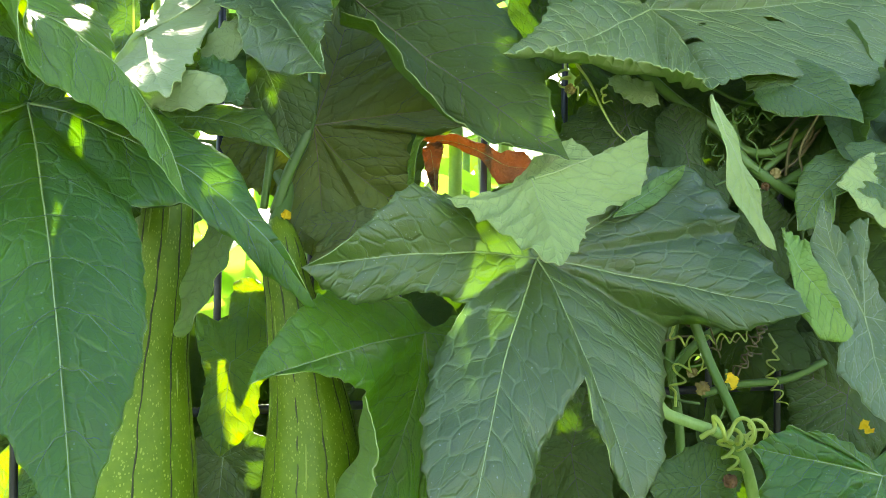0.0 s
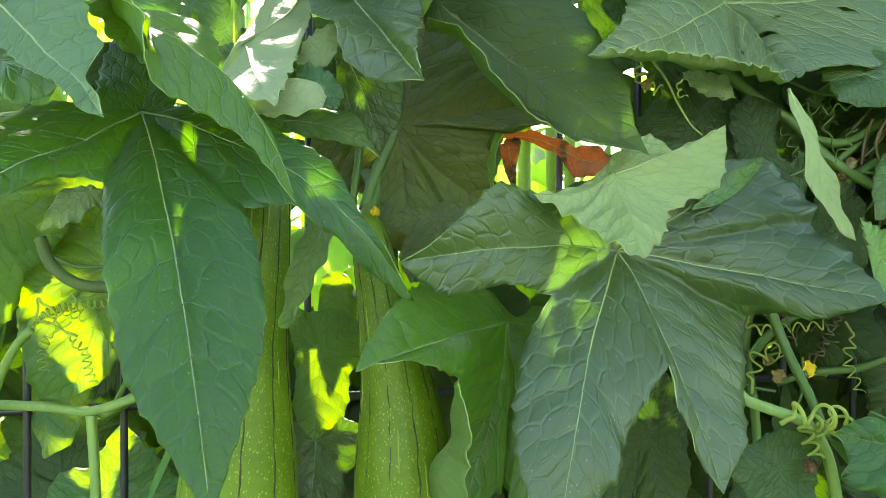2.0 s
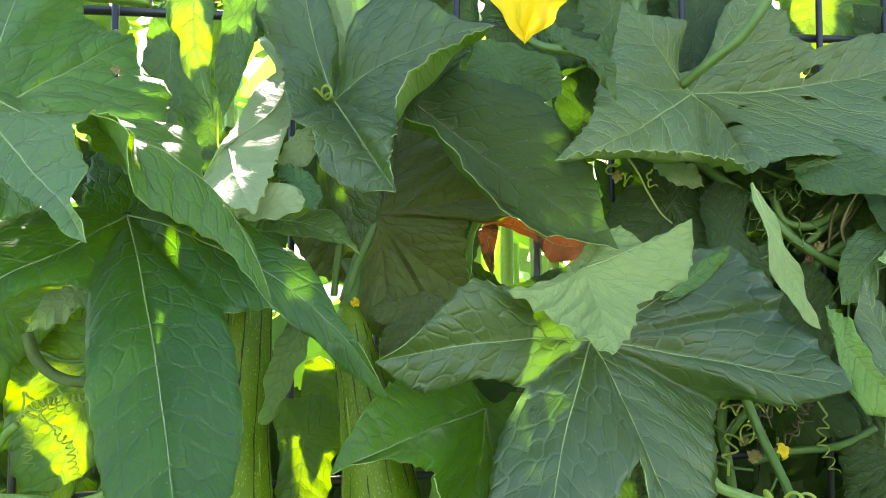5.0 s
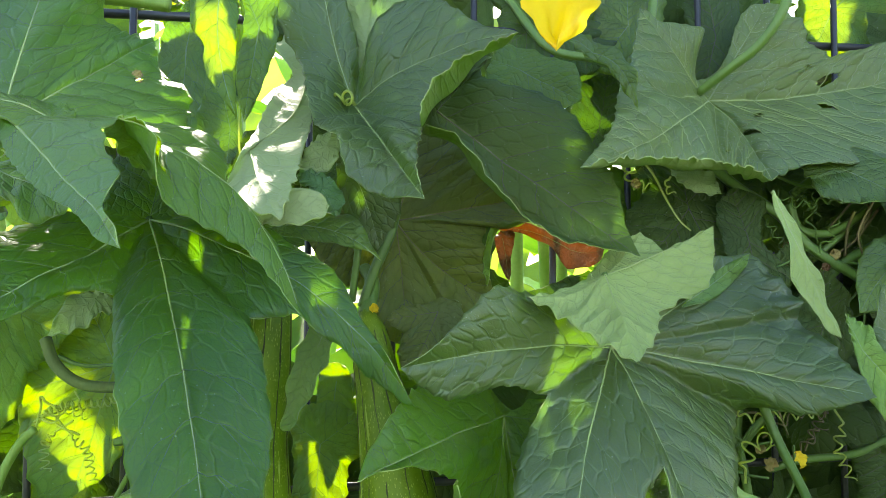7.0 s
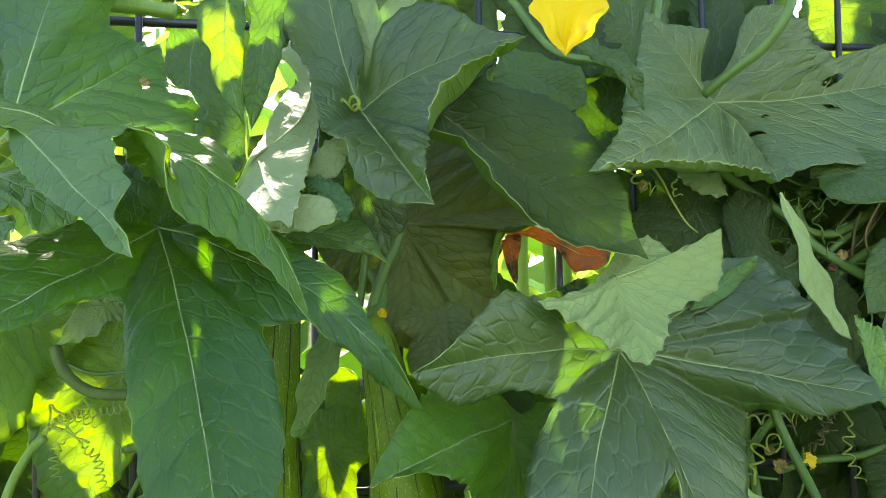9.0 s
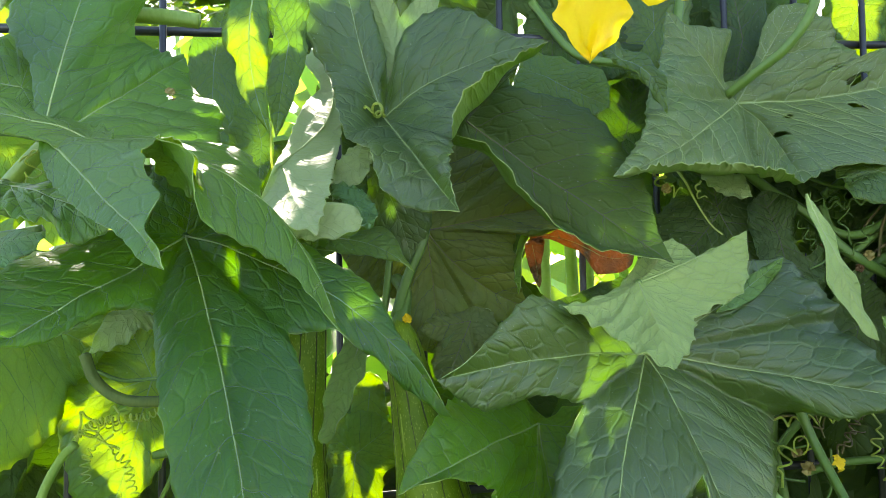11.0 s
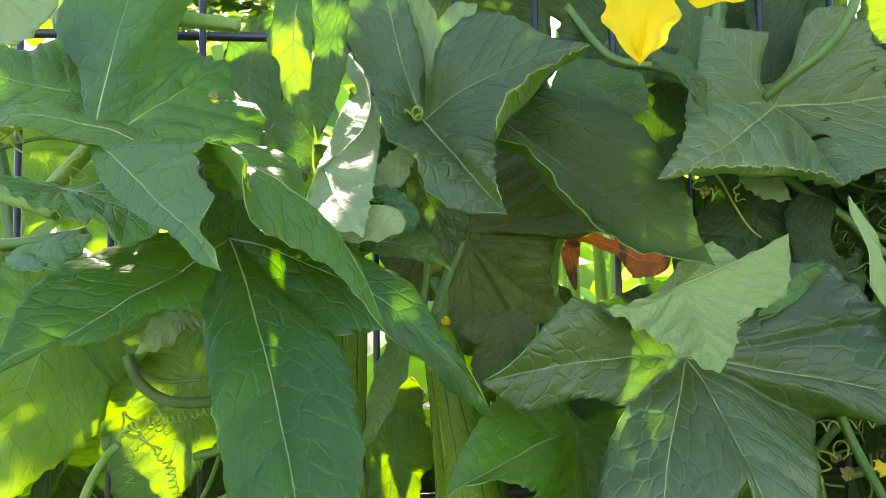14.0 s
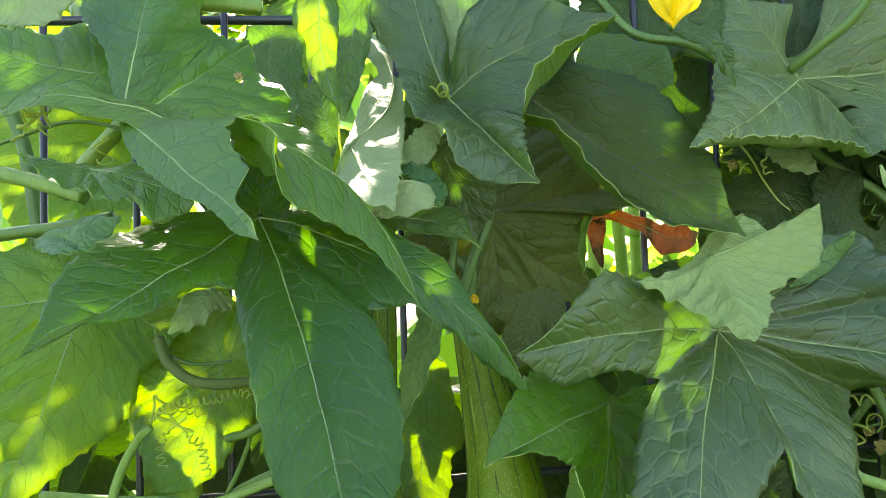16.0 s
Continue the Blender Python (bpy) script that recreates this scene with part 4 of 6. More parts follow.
leaf(pose(0.2514, 0.5200, 1.3495, 64, 0, -1), [
    lobe((-131.9, 59.4, 1.5), (-136.3, 30.2, 1.4), ((-114.0, 42.3, -1.8),), ((-154.6, 39.3, 1.4), (173.1, 24.7, 1.9),), (121.0, 16.0, 1.3)),
    lobe((-46.8, 55.5, 1.8), (-41.9, 26.2, 2.2), ((38.4, 30.2, 3.1), (0.5, 49.2, -0.8),), ((-62.6, 45.8, 2.0), (-90.4, 20.1, 6.9),), (-121.5, 23.7, 3.7)),
], tint='')
leaf(pose(0.2673, 0.5100, 1.3348, 60, 0, 8), [
    lobe((-90.1, 34.2, 3.6), (-89.7, 17.4, 1.7), ((-32.7, 23.9, 7.5),), ((-126.0, 25.3, 3.3), (-178.8, 30.0, 6.4),), (166.5, 27.7, 5.2)),
    lobe((90.8, 26.9, 3.8), (90.7, 14.9, 2.7), ((126.5, 23.5, 2.8),), ((47.6, 30.4, 4.6),), (14.3, 22.5, 4.4)),
], under=True, tint='soft')
leaf(pose(0.2163, 0.5200, 1.4022, 60, 0, -8), [
    lobe((-38.4, 48.5, -0.3), (-36.4, 24.2, 0.2), ((44.6, 21.7, 0.4), (-11.8, 35.6, 1.8),), ((-48.5, 37.2, 3.2), (-84.1, 26.3, 1.9), (-135.8, 26.9, 1.6),), (-168.4, 23.0, 1.0)),
    lobe((154.3, 32.3, 1.2), (152.6, 18.2, 1.6), ((176.8, 26.7, -0.6),), ((134.3, 30.9, 2.3),), (94.3, 17.7, 1.1)),
])
leaf(pose(0.2102, 0.4000, 1.1914, 72, 0, 11), [
    lobe((165.8, 66.7, -0.4), (165.5, 36.0, 0.1), ((-167.9, 56.2, 6.4), (-174.6, 65.0, 0.9), (174.0, 60.7, 0.4),), ((160.2, 60.0, 0.4), (155.4, 54.2, 1.5),), (149.7, 51.2, 1.5)),
    lobe((142.8, 37.3, 1.3), (143.8, 20.4, 0.5), ((149.9, 44.3, 0.5),), ((133.4, 22.0, -0.0),), (108.0, 8.0, -1.3)),
    lobe((12.6, 41.5, 5.9), (13.6, 20.8, 2.5), ((42.5, 26.9, 3.5),), ((-27.9, 35.4, 1.0),), (-43.9, 26.5, 0.1)),
    lobe((-119.1, 43.9, -0.8), (-123.8, 23.0, 1.9), ((-89.7, 29.9, 1.0),), ((-144.6, 47.3, 2.5),), (-159.6, 49.3, 4.3)),
], tint='lush')
leaf(pose(0.1355, 0.4400, 1.1755, 79, 0, 1), [
    lobe((-173.9, 26.9, -1.0), (-174.6, 14.9, -0.5), ((-131.9, 23.1, -1.6),), ((160.6, 26.2, -0.8),), (133.5, 19.9, -1.5)),
    lobe((41.2, 26.1, -1.4), (40.5, 13.1, -1.2), ((84.8, 21.7, -1.9),), ((14.2, 22.6, -1.6),), (-26.3, 19.9, -1.4)),
    lobe((-92.5, 37.1, -2.1), (-93.3, 17.2, -0.3), ((-53.9, 28.4, -1.1),), ((-119.3, 32.7, -1.8),), (-131.9, 23.1, -1.6)),
])
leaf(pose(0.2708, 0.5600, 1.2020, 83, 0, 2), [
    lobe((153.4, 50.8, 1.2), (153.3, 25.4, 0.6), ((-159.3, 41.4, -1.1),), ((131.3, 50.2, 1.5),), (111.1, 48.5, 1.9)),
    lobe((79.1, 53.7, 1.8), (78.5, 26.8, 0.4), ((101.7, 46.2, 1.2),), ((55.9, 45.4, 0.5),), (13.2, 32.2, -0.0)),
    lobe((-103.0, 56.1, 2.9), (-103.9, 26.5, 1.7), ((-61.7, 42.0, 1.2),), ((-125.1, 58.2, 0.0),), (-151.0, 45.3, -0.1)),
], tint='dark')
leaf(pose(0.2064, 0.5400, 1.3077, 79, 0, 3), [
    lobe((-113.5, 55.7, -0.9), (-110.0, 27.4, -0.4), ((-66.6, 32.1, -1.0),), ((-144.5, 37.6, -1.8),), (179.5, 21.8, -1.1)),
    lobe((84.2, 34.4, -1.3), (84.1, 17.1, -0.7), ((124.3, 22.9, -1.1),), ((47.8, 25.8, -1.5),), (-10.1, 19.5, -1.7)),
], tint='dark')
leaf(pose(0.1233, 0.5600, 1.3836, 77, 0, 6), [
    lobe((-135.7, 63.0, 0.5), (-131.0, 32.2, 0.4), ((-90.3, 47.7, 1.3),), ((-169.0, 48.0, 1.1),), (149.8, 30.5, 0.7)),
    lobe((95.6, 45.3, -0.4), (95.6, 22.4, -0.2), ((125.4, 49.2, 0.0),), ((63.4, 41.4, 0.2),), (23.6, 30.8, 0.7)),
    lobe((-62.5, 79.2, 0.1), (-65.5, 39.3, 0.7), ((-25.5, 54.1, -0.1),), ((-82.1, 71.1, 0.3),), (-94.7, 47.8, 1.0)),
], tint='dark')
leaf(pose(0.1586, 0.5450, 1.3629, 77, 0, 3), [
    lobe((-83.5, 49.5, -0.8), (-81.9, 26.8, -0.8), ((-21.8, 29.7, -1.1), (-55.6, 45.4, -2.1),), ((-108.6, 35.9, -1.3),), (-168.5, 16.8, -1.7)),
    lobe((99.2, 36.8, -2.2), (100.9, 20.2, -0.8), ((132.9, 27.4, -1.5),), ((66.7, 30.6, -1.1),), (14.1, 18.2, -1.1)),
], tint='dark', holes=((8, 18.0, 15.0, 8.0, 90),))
leaf(pose(0.1215, 0.5200, 1.3969, 71, 0, 3), [
    lobe((-33.7, 15.3, -0.1), (-30.2, 7.8, 0.1), ((32.0, 11.1, 0.4),), ((-76.3, 9.9, 1.1),), (-145.7, 9.1, -0.1)),
    lobe((152.7, 21.1, 0.2), (153.9, 11.4, 0.1), ((172.9, 15.9, -0.2),), ((129.7, 15.2, 0.3),), (84.6, 9.2, 0.0)),
], under=True, tint='pale')
leaf(pose(0.0794, 0.5200, 1.1739, 79, 0, 3), [
    lobe((-143.5, 49.7, 2.3), (-137.9, 24.8, 0.9), ((-114.5, 47.3, 2.8),), ((178.9, 28.8, 3.7),), (116.9, 23.3, 3.5)),
    lobe((74.3, 43.0, 3.6), (74.7, 21.4, 2.3), ((94.4, 38.2, 4.2),), ((47.0, 37.4, 2.6),), (-0.5, 24.5, 1.3)),
    lobe((-82.3, 53.4, 5.4), (-82.5, 27.0, 3.1), ((-56.3, 40.6, 2.8),), ((-101.1, 50.5, 4.1),), (-110.5, 35.4, 3.1)),
], tint='dark')
leaf(pose(-0.1200, 0.5200, 1.2698, 83, 0, 1), [
    lobe((-95.8, 51.0, -1.3), (-96.5, 25.6, -1.2), ((-63.0, 24.5, -0.5),), ((-113.2, 31.6, 0.2),), (-151.3, 14.9, -1.1)),
    lobe((91.2, 12.9, -0.4), (91.1, 7.4, -0.1), ((135.7, 13.4, -1.0),), ((43.3, 10.8, -1.0),), (-33.7, 13.2, -0.7)),
], tint='thin')
leaf(pose(-0.1465, 0.5600, 1.2128, 79, 0, 3), [
    lobe((-90.8, 46.2, 1.2), (-91.2, 23.3, 0.5), ((-53.7, 24.3, 1.0),), ((-105.7, 32.2, 1.7),), (-161.4, 12.2, 0.7)),
    lobe((87.3, 31.4, 1.1), (86.2, 15.6, 1.0), ((121.7, 23.0, 1.1),), ((47.6, 26.2, 1.6),), (-12.8, 18.3, 0.2)),
], tint='thin')
leaf(pose(-0.2761, 0.5200, 1.1362, 77, 0, 1), [
    lobe((-166.1, 45.0, 1.8), (-166.2, 22.8, 0.4), ((-123.1, 42.6, -0.4),), ((162.6, 36.2, 1.9),), (127.0, 20.4, 1.5)),
    lobe((82.9, 46.2, 0.4), (80.2, 22.1, -0.0), ((102.2, 29.8, 0.5),), ((58.7, 38.5, -0.3),), (26.6, 40.8, -0.3)),
    lobe((-13.0, 60.5, 3.0), (-14.1, 28.4, 1.0), ((4.6, 49.9, 1.8),), ((-40.5, 53.9, 0.9),), (-72.9, 37.0, 0.3)),
], tint='thin')
leaf(pose(-0.2947, 0.4800, 1.2243, 79, 0, -2), [
    lobe((-87.4, 54.0, -0.4), (-86.0, 27.3, -0.3), ((-36.3, 34.1, 0.2), (-66.0, 47.8, 1.0),), ((-106.4, 28.5, 0.1),), (-179.5, 14.3, 0.5)),
    lobe((99.0, 56.6, 1.0), (99.0, 28.0, 0.4), ((122.2, 41.1, 0.4),), ((73.9, 50.7, 0.8),), (21.8, 37.5, -0.6)),
], tint='thin')
leaf(pose(-0.2912, 0.4700, 1.3174, 74, 0, 1), [
    lobe((-77.6, 39.3, -0.4), (-77.6, 19.8, -0.3), ((-26.0, 24.4, -0.6),), ((-114.2, 26.6, -0.9),), (-172.0, 21.4, -1.2)),
    lobe((104.7, 34.2, -1.1), (104.8, 17.0, -0.6), ((142.5, 30.8, -1.3),), ((61.6, 28.8, -0.8),), (18.2, 23.7, -1.6)),
], tint='thin')
# hidden leaf added to keep the sun off the big middle leaf
leaf(pose(0.0439, 0.5000, 1.3111, 80, 0, 4), [
    lobe((165.9, 52.7, -3.0), (168.3, 29.0, -0.0), ((-144.8, 36.2, -0.0), (-176.8, 50.2, -0.0), ), ((148.9, 34.6, -0.0), (114.3, 27.3, -0.0), ), (72.9, 30.3, 0.0)),
    lobe((32.2, 60.2, -0.0), (35.2, 36.9, -0.0), ((55.8, 43.3, -2.0), ), ((6.2, 58.3, -0.0), (-12.4, 54.2, -0.0), ), (-34.2, 45.4, -0.0)),
    lobe((-76.1, 47.4, -0.0), (-74.7, 22.3, -0.0), ((-53.8, 44.4, -0.0), ), ((-93.3, 45.9, 0.0), ), (-116.7, 35.4, -0.0)),
], tint='dark')
# hidden leaf added behind the left leaf; its holes shape the sun patches
leaf(pose(-0.1762, 0.4050, 1.3412, 78, 0, 5), [
    lobe((-171.3, 37.2, 0.0), (-172.3, 20.8, 0.0), ((-113.3, 26.4, -0.0), (-145.6, 34.4, -0.0), ), ((168.4, 41.6, -0.0), (148.7, 41.9, -0.0), ), (130.9, 34.5, -0.0)),
    lobe((90.2, 29.9, -0.0), (90.9, 15.6, -0.0), ((108.8, 33.5, -0.0), ), ((62.7, 29.9, 0.0), ), (38.6, 29.6, -0.0)),
    lobe((-8.0, 50.1, -0.0), (-7.4, 27.3, 0.0), ((17.2, 40.3, -0.0), ), ((-21.6, 52.1, 0.0), ), (-35.5, 37.7, -0.0)),
    lobe((-72.5, 35.2, 0.0), (-76.2, 15.9, -0.0), ((-54.2, 38.0, -0.0), ), ((-92.2, 31.9, 0.0), ), (-110.3, 25.9, -0.0)),
], tint='dark', ns=60, nw=20, holes=((97.0, 45.6, 10, 4, 80), (87.9, 29.1, 7, 6, 0),))
leaf(pose(0.0381, 0.5460, 1.3556, 72, 0, 4), [
    lobe((165.2, 56.0, 2.0), (153.9, 29.6, 0.0), ((171.7, 12.9, 0.0), (160.1, 29.6, -1.0), (161.8, 43.7, -0.0), ), ((157.8, 51.1, 2.0), (149.2, 34.7, 3.0), (133.8, 17.8, 2.0), ), (94.7, 7.6, -0.0)),
    lobe((-1.6, 23.6, 3.0), (-12.3, 12.6, -0.0), ((37.2, 13.7, 2.0), ), ((-21.8, 22.2, -1.0), (-57.2, 16.8, 2.0), ), (-101.6, 13.9, -1.0)),
], tint='dry', label='withered brown curled vine leaf with the sun on it', name='dry_leaf', teeth=0.0)
# hidden leaf added to keep the sun off the olive leaf
leaf(pose(-0.0550, 0.5650, 1.4162, 80, 0, 4), [
    lobe((141.0, 41.8, 0.0), (139.2, 21.3, 0.0), ((-161.5, 38.7, -0.0), (172.6, 36.9, -0.0), ), ((114.6, 48.0, -0.0), ), (94.0, 48.0, 0.0)),
    lobe((39.6, 43.4, -0.0), (40.7, 24.7, 0.0), ((74.5, 49.5, -0.0), ), ((4.7, 45.2, -0.0), ), (-23.5, 43.9, -0.0)),
    lobe((-90.9, 54.4, -0.0), (-90.9, 25.4, -0.0), ((-61.1, 48.4, -0.0), ), ((-110.0, 48.9, -0.0), ), (-134.5, 40.9, -0.0)),
], tint='dark')
# hidden leaf added to shade the shoulder of the left leaf
leaf(pose(-0.1433, 0.4570, 1.3991, 80, 0, 0), [
    lobe((175.3, 30.3, 0.0), (176.3, 17.2, 0.0), ((-102.4, 26.7, 0.0), (-141.4, 27.4, 0.0), ), ((149.3, 34.9, 0.0), (131.2, 34.0, 0.0), ), (113.1, 29.1, 0.0)),
    lobe((40.7, 25.4, 0.0), (41.0, 13.1, 0.0), ((84.7, 26.5, 0.0), ), ((7.6, 22.6, 0.0), ), (-27.2, 24.1, 0.0)),
    lobe((-67.9, 29.6, 0.0), (-68.3, 15.2, 0.0), ((-47.8, 28.9, 0.0), ), ((-81.0, 28.3, -0.0), ), (-91.5, 26.2, -0.0)),
], tint='dark')
# hidden leaf added to shade the leaf in front of it
leaf(pose(-0.2446, 0.6300, 1.5204, 80, 0, 0), [
    lobe((154.1, 43.2, -0.0), (157.2, 20.9, 0.0), ((-143.6, 36.1, -0.0), (-178.0, 37.5, 0.0), ), ((132.1, 49.2, -0.0), ), (112.7, 50.1, -0.0)),
    lobe((30.4, 42.2, -0.0), (27.3, 20.5, 0.0), ((79.2, 48.7, -0.0), ), ((-5.4, 40.1, -0.0), ), (-36.4, 39.1, 0.0)),
    lobe((-82.5, 61.9, -0.0), (-82.3, 30.0, -0.0), ((-61.5, 53.9, -0.0), ), ((-100.1, 49.6, -0.0), ), (-123.5, 34.9, -0.0)),
], tint='dark')
# leaf added near the top only to block the sun behind a leaf
leaf(pose(-0.1610, 0.5000, 1.5117, 82, 0, 0), [
    lobe((171.4, 17.2, -0.0), (170.2, 8.8, -0.0), ((-123.2, 16.3, -0.0), ), ((135.4, 21.9, -0.0), ), (108.9, 19.3, 0.0)),
    lobe((16.0, 19.3, -0.0), (17.2, 9.7, 0.0), ((67.6, 18.4, -0.0), ), ((-12.8, 21.2, -0.0), ), (-39.0, 19.7, -0.0)),
    lobe((-83.7, 24.0, -0.0), (-84.6, 12.0, -0.0), ((-61.4, 20.7, -0.0), ), ((-98.9, 19.9, -0.0), ), (-114.0, 17.1, -0.0)),
], tint='dark')
leaf(pose(-0.0080, 0.5410, 1.3639, 74, 0, -2), [
    lobe((-83.3, 30.3, -1.5), (-81.2, 15.3, -0.2), ((-28.5, 8.8, 1.6), (-71.1, 16.3, 0.6), (-78.1, 26.1, -0.2),), ((-87.7, 25.6, -0.1), (-98.0, 16.7, 0.5),), (-155.3, 6.0, 0.5)),
    lobe((56.4, 8.3, -1.3), (57.1, 3.9, -0.2), ((136.6, 5.2, -0.9),), ((28.1, 9.4, -1.1),), (-6.9, 8.1, 0.5)),
], tint='dry', label='withered brown hanging leaf lobe, dry and creased', name='dry_leaf', teeth=0.0)
leaf(pose(-0.0174, 0.5060, 1.3591, 83, 0, 9), [
    lobe((27.5, 27.4, -0.7), (49.0, 17.3, -0.7), ((75.6, 13.1, 0.0), (46.0, 21.7, -1.8),), ((28.5, 20.3, 2.0), (49.6, 11.4, 2.2),), (43.6, 3.4, 4.8)),
    lobe((-94.4, 28.6, 0.2), (-98.9, 14.8, -0.1), ((-89.8, 8.6, 4.1), (-91.8, 20.3, 2.5),), ((-101.4, 20.0, -1.0),), (-121.1, 8.3, -2.6)),
], under=True, tint='thin')
leaf(pose(0.0645, 0.5750, 1.4457, 78, 0, 7), [
    lobe((-114.2, 38.3, 0.9), (-114.2, 19.3, 0.4), ((-62.8, 30.2, 1.2),), ((-142.0, 28.5, 0.7),), (168.8, 21.2, 1.3)),
    lobe((77.1, 46.0, 0.5), (76.6, 22.8, 0.2), ((114.0, 34.6, -0.2),), ((43.5, 37.6, 1.7),), (-9.8, 25.3, -0.9)),
], tint='dark')
leaf(pose(0.0288, 0.5600, 1.5217, 79, 0, 5), [
    lobe((-145.8, 41.0, 2.7), (-145.8, 20.6, 1.3), ((-112.1, 37.9, 0.1),), ((178.3, 36.4, -1.0),), (135.6, 32.5, 0.3)),
    lobe((78.7, 59.2, 2.1), (79.2, 31.4, 1.4), ((102.4, 45.7, 1.7),), ((49.1, 47.9, -0.4),), (15.4, 34.9, -1.3)),
    lobe((-44.2, 52.5, 1.4), (-43.6, 26.4, 0.2), ((-12.7, 48.8, 2.2),), ((-64.5, 49.3, 0.4),), (-87.2, 35.6, 0.4)),
], tint='dark')
leaf(pose(0.1529, 0.5850, 1.5120, 80, 0, 3), [
    lobe((-106.2, 55.3, -0.0), (-106.5, 27.9, -0.1), ((-74.8, 28.5, 0.6),), ((-125.7, 32.4, -0.6),), (165.7, 21.0, -0.2)),
    lobe((98.4, 61.2, 0.0), (97.3, 32.3, 0.4), ((123.6, 39.6, -0.4),), ((72.7, 53.1, -0.4),), (23.9, 21.8, -0.4)),
], tint='dark')
leaf(pose(0.0847, 0.5600, 1.5153, 81, 0, 4), [
    lobe((-128.2, 42.1, -2.0), (-128.0, 21.4, -0.6), ((-87.5, 38.0, -1.8),), ((-158.0, 30.9, -1.8),), (156.1, 25.3, -2.0)),
    lobe((89.7, 54.3, -1.5), (89.6, 26.9, -0.8), ((119.7, 42.9, -2.7),), ((52.3, 45.8, -2.4),), (-9.0, 24.9, -1.9)),
])
leaf(pose(0.2607, 0.6400, 1.5473, 80, 0, 4), [
    lobe((-118.9, 59.9, -1.1), (-118.9, 30.2, -0.6), ((-77.2, 50.4, 0.3),), ((-146.0, 40.7, -2.3),), (158.1, 28.1, -0.0)),
    lobe((43.1, 58.0, -0.2), (43.1, 28.8, -0.1), ((88.3, 40.8, -0.9),), ((9.2, 57.1, -0.5),), (-35.6, 41.7, -1.9)),
], tint='thin')
leaf(pose(-0.2265, 0.4250, 1.4073, 74, 0, 1), [
    lobe((-93.6, 37.3, -0.3), (-93.7, 18.9, -0.2), ((-49.3, 27.7, -0.5),), ((-128.4, 25.3, -0.8),), (177.9, 18.0, -0.1)),
    lobe((99.5, 35.0, -0.6), (98.7, 18.1, -0.1), ((130.7, 28.5, 0.7),), ((65.3, 28.7, 0.4),), (-2.0, 19.5, 0.2)),
], tint='dark', ns=60, nw=20, holes=((108, 16.0, 12.0, 9.0, 140),))
leaf(pose(-0.1271, 0.5000, 1.2321, 78, 0, 3), [
    lobe((140.8, 28.3, -0.4), (140.9, 14.2, -0.7), ((-144.1, 17.6, -1.9),), ((125.4, 34.9, 0.9),), (107.4, 26.1, -0.2)),
    lobe((35.7, 30.0, -0.1), (36.0, 14.9, -0.6), ((69.3, 28.4, 0.0),), ((-0.2, 28.0, -1.6),), (-38.5, 22.5, -2.0)),
    lobe((-94.0, 55.2, 0.4), (-94.4, 27.9, 0.1), ((-68.7, 41.0, 0.9),), ((-113.7, 41.5, -0.8),), (-138.5, 20.9, -0.7)),
], tint='thin')
leaf(pose(-0.1309, 0.4980, 1.1760, 76, 0, -1), [
    lobe((171.6, 22.1, -0.9), (171.6, 11.0, -0.4), ((-141.4, 22.3, -1.1),), ((141.3, 19.1, 0.2),), (106.7, 14.4, 0.4)),
    lobe((20.6, 30.1, 0.1), (20.6, 15.1, 0.0), ((52.5, 19.7, 0.6),), ((-11.4, 32.7, -1.2),), (-47.6, 27.4, -1.2)),
    lobe((-91.7, 63.4, 0.7), (-92.1, 30.5, 0.7), ((-69.8, 46.4, -0.8),), ((-109.4, 46.7, -0.4),), (-126.2, 25.6, -0.8)),
], tint='deep')
leaf(pose(-0.2883, 0.3450, 1.4896, 74, 0, 1), [
    lobe((-137.8, 35.7, -2.2), (-134.9, 18.4, -0.9), ((-116.2, 30.6, -0.8),), ((-156.4, 27.0, -0.4),), (-175.8, 17.8, -0.7)),
    lobe((26.0, 33.0, -0.5), (24.4, 16.5, 0.2), ((71.2, 13.2, 0.5),), ((-4.7, 29.2, -0.2), (-30.7, 27.4, -1.5),), (-46.2, 28.0, -1.3)),
    lobe((-85.9, 29.9, 0.9), (-85.0, 15.5, 0.8), ((-62.8, 30.2, -0.2),), ((-99.6, 30.2, 0.7),), (-107.0, 29.2, 0.2)),
], under=True, tint='pale')


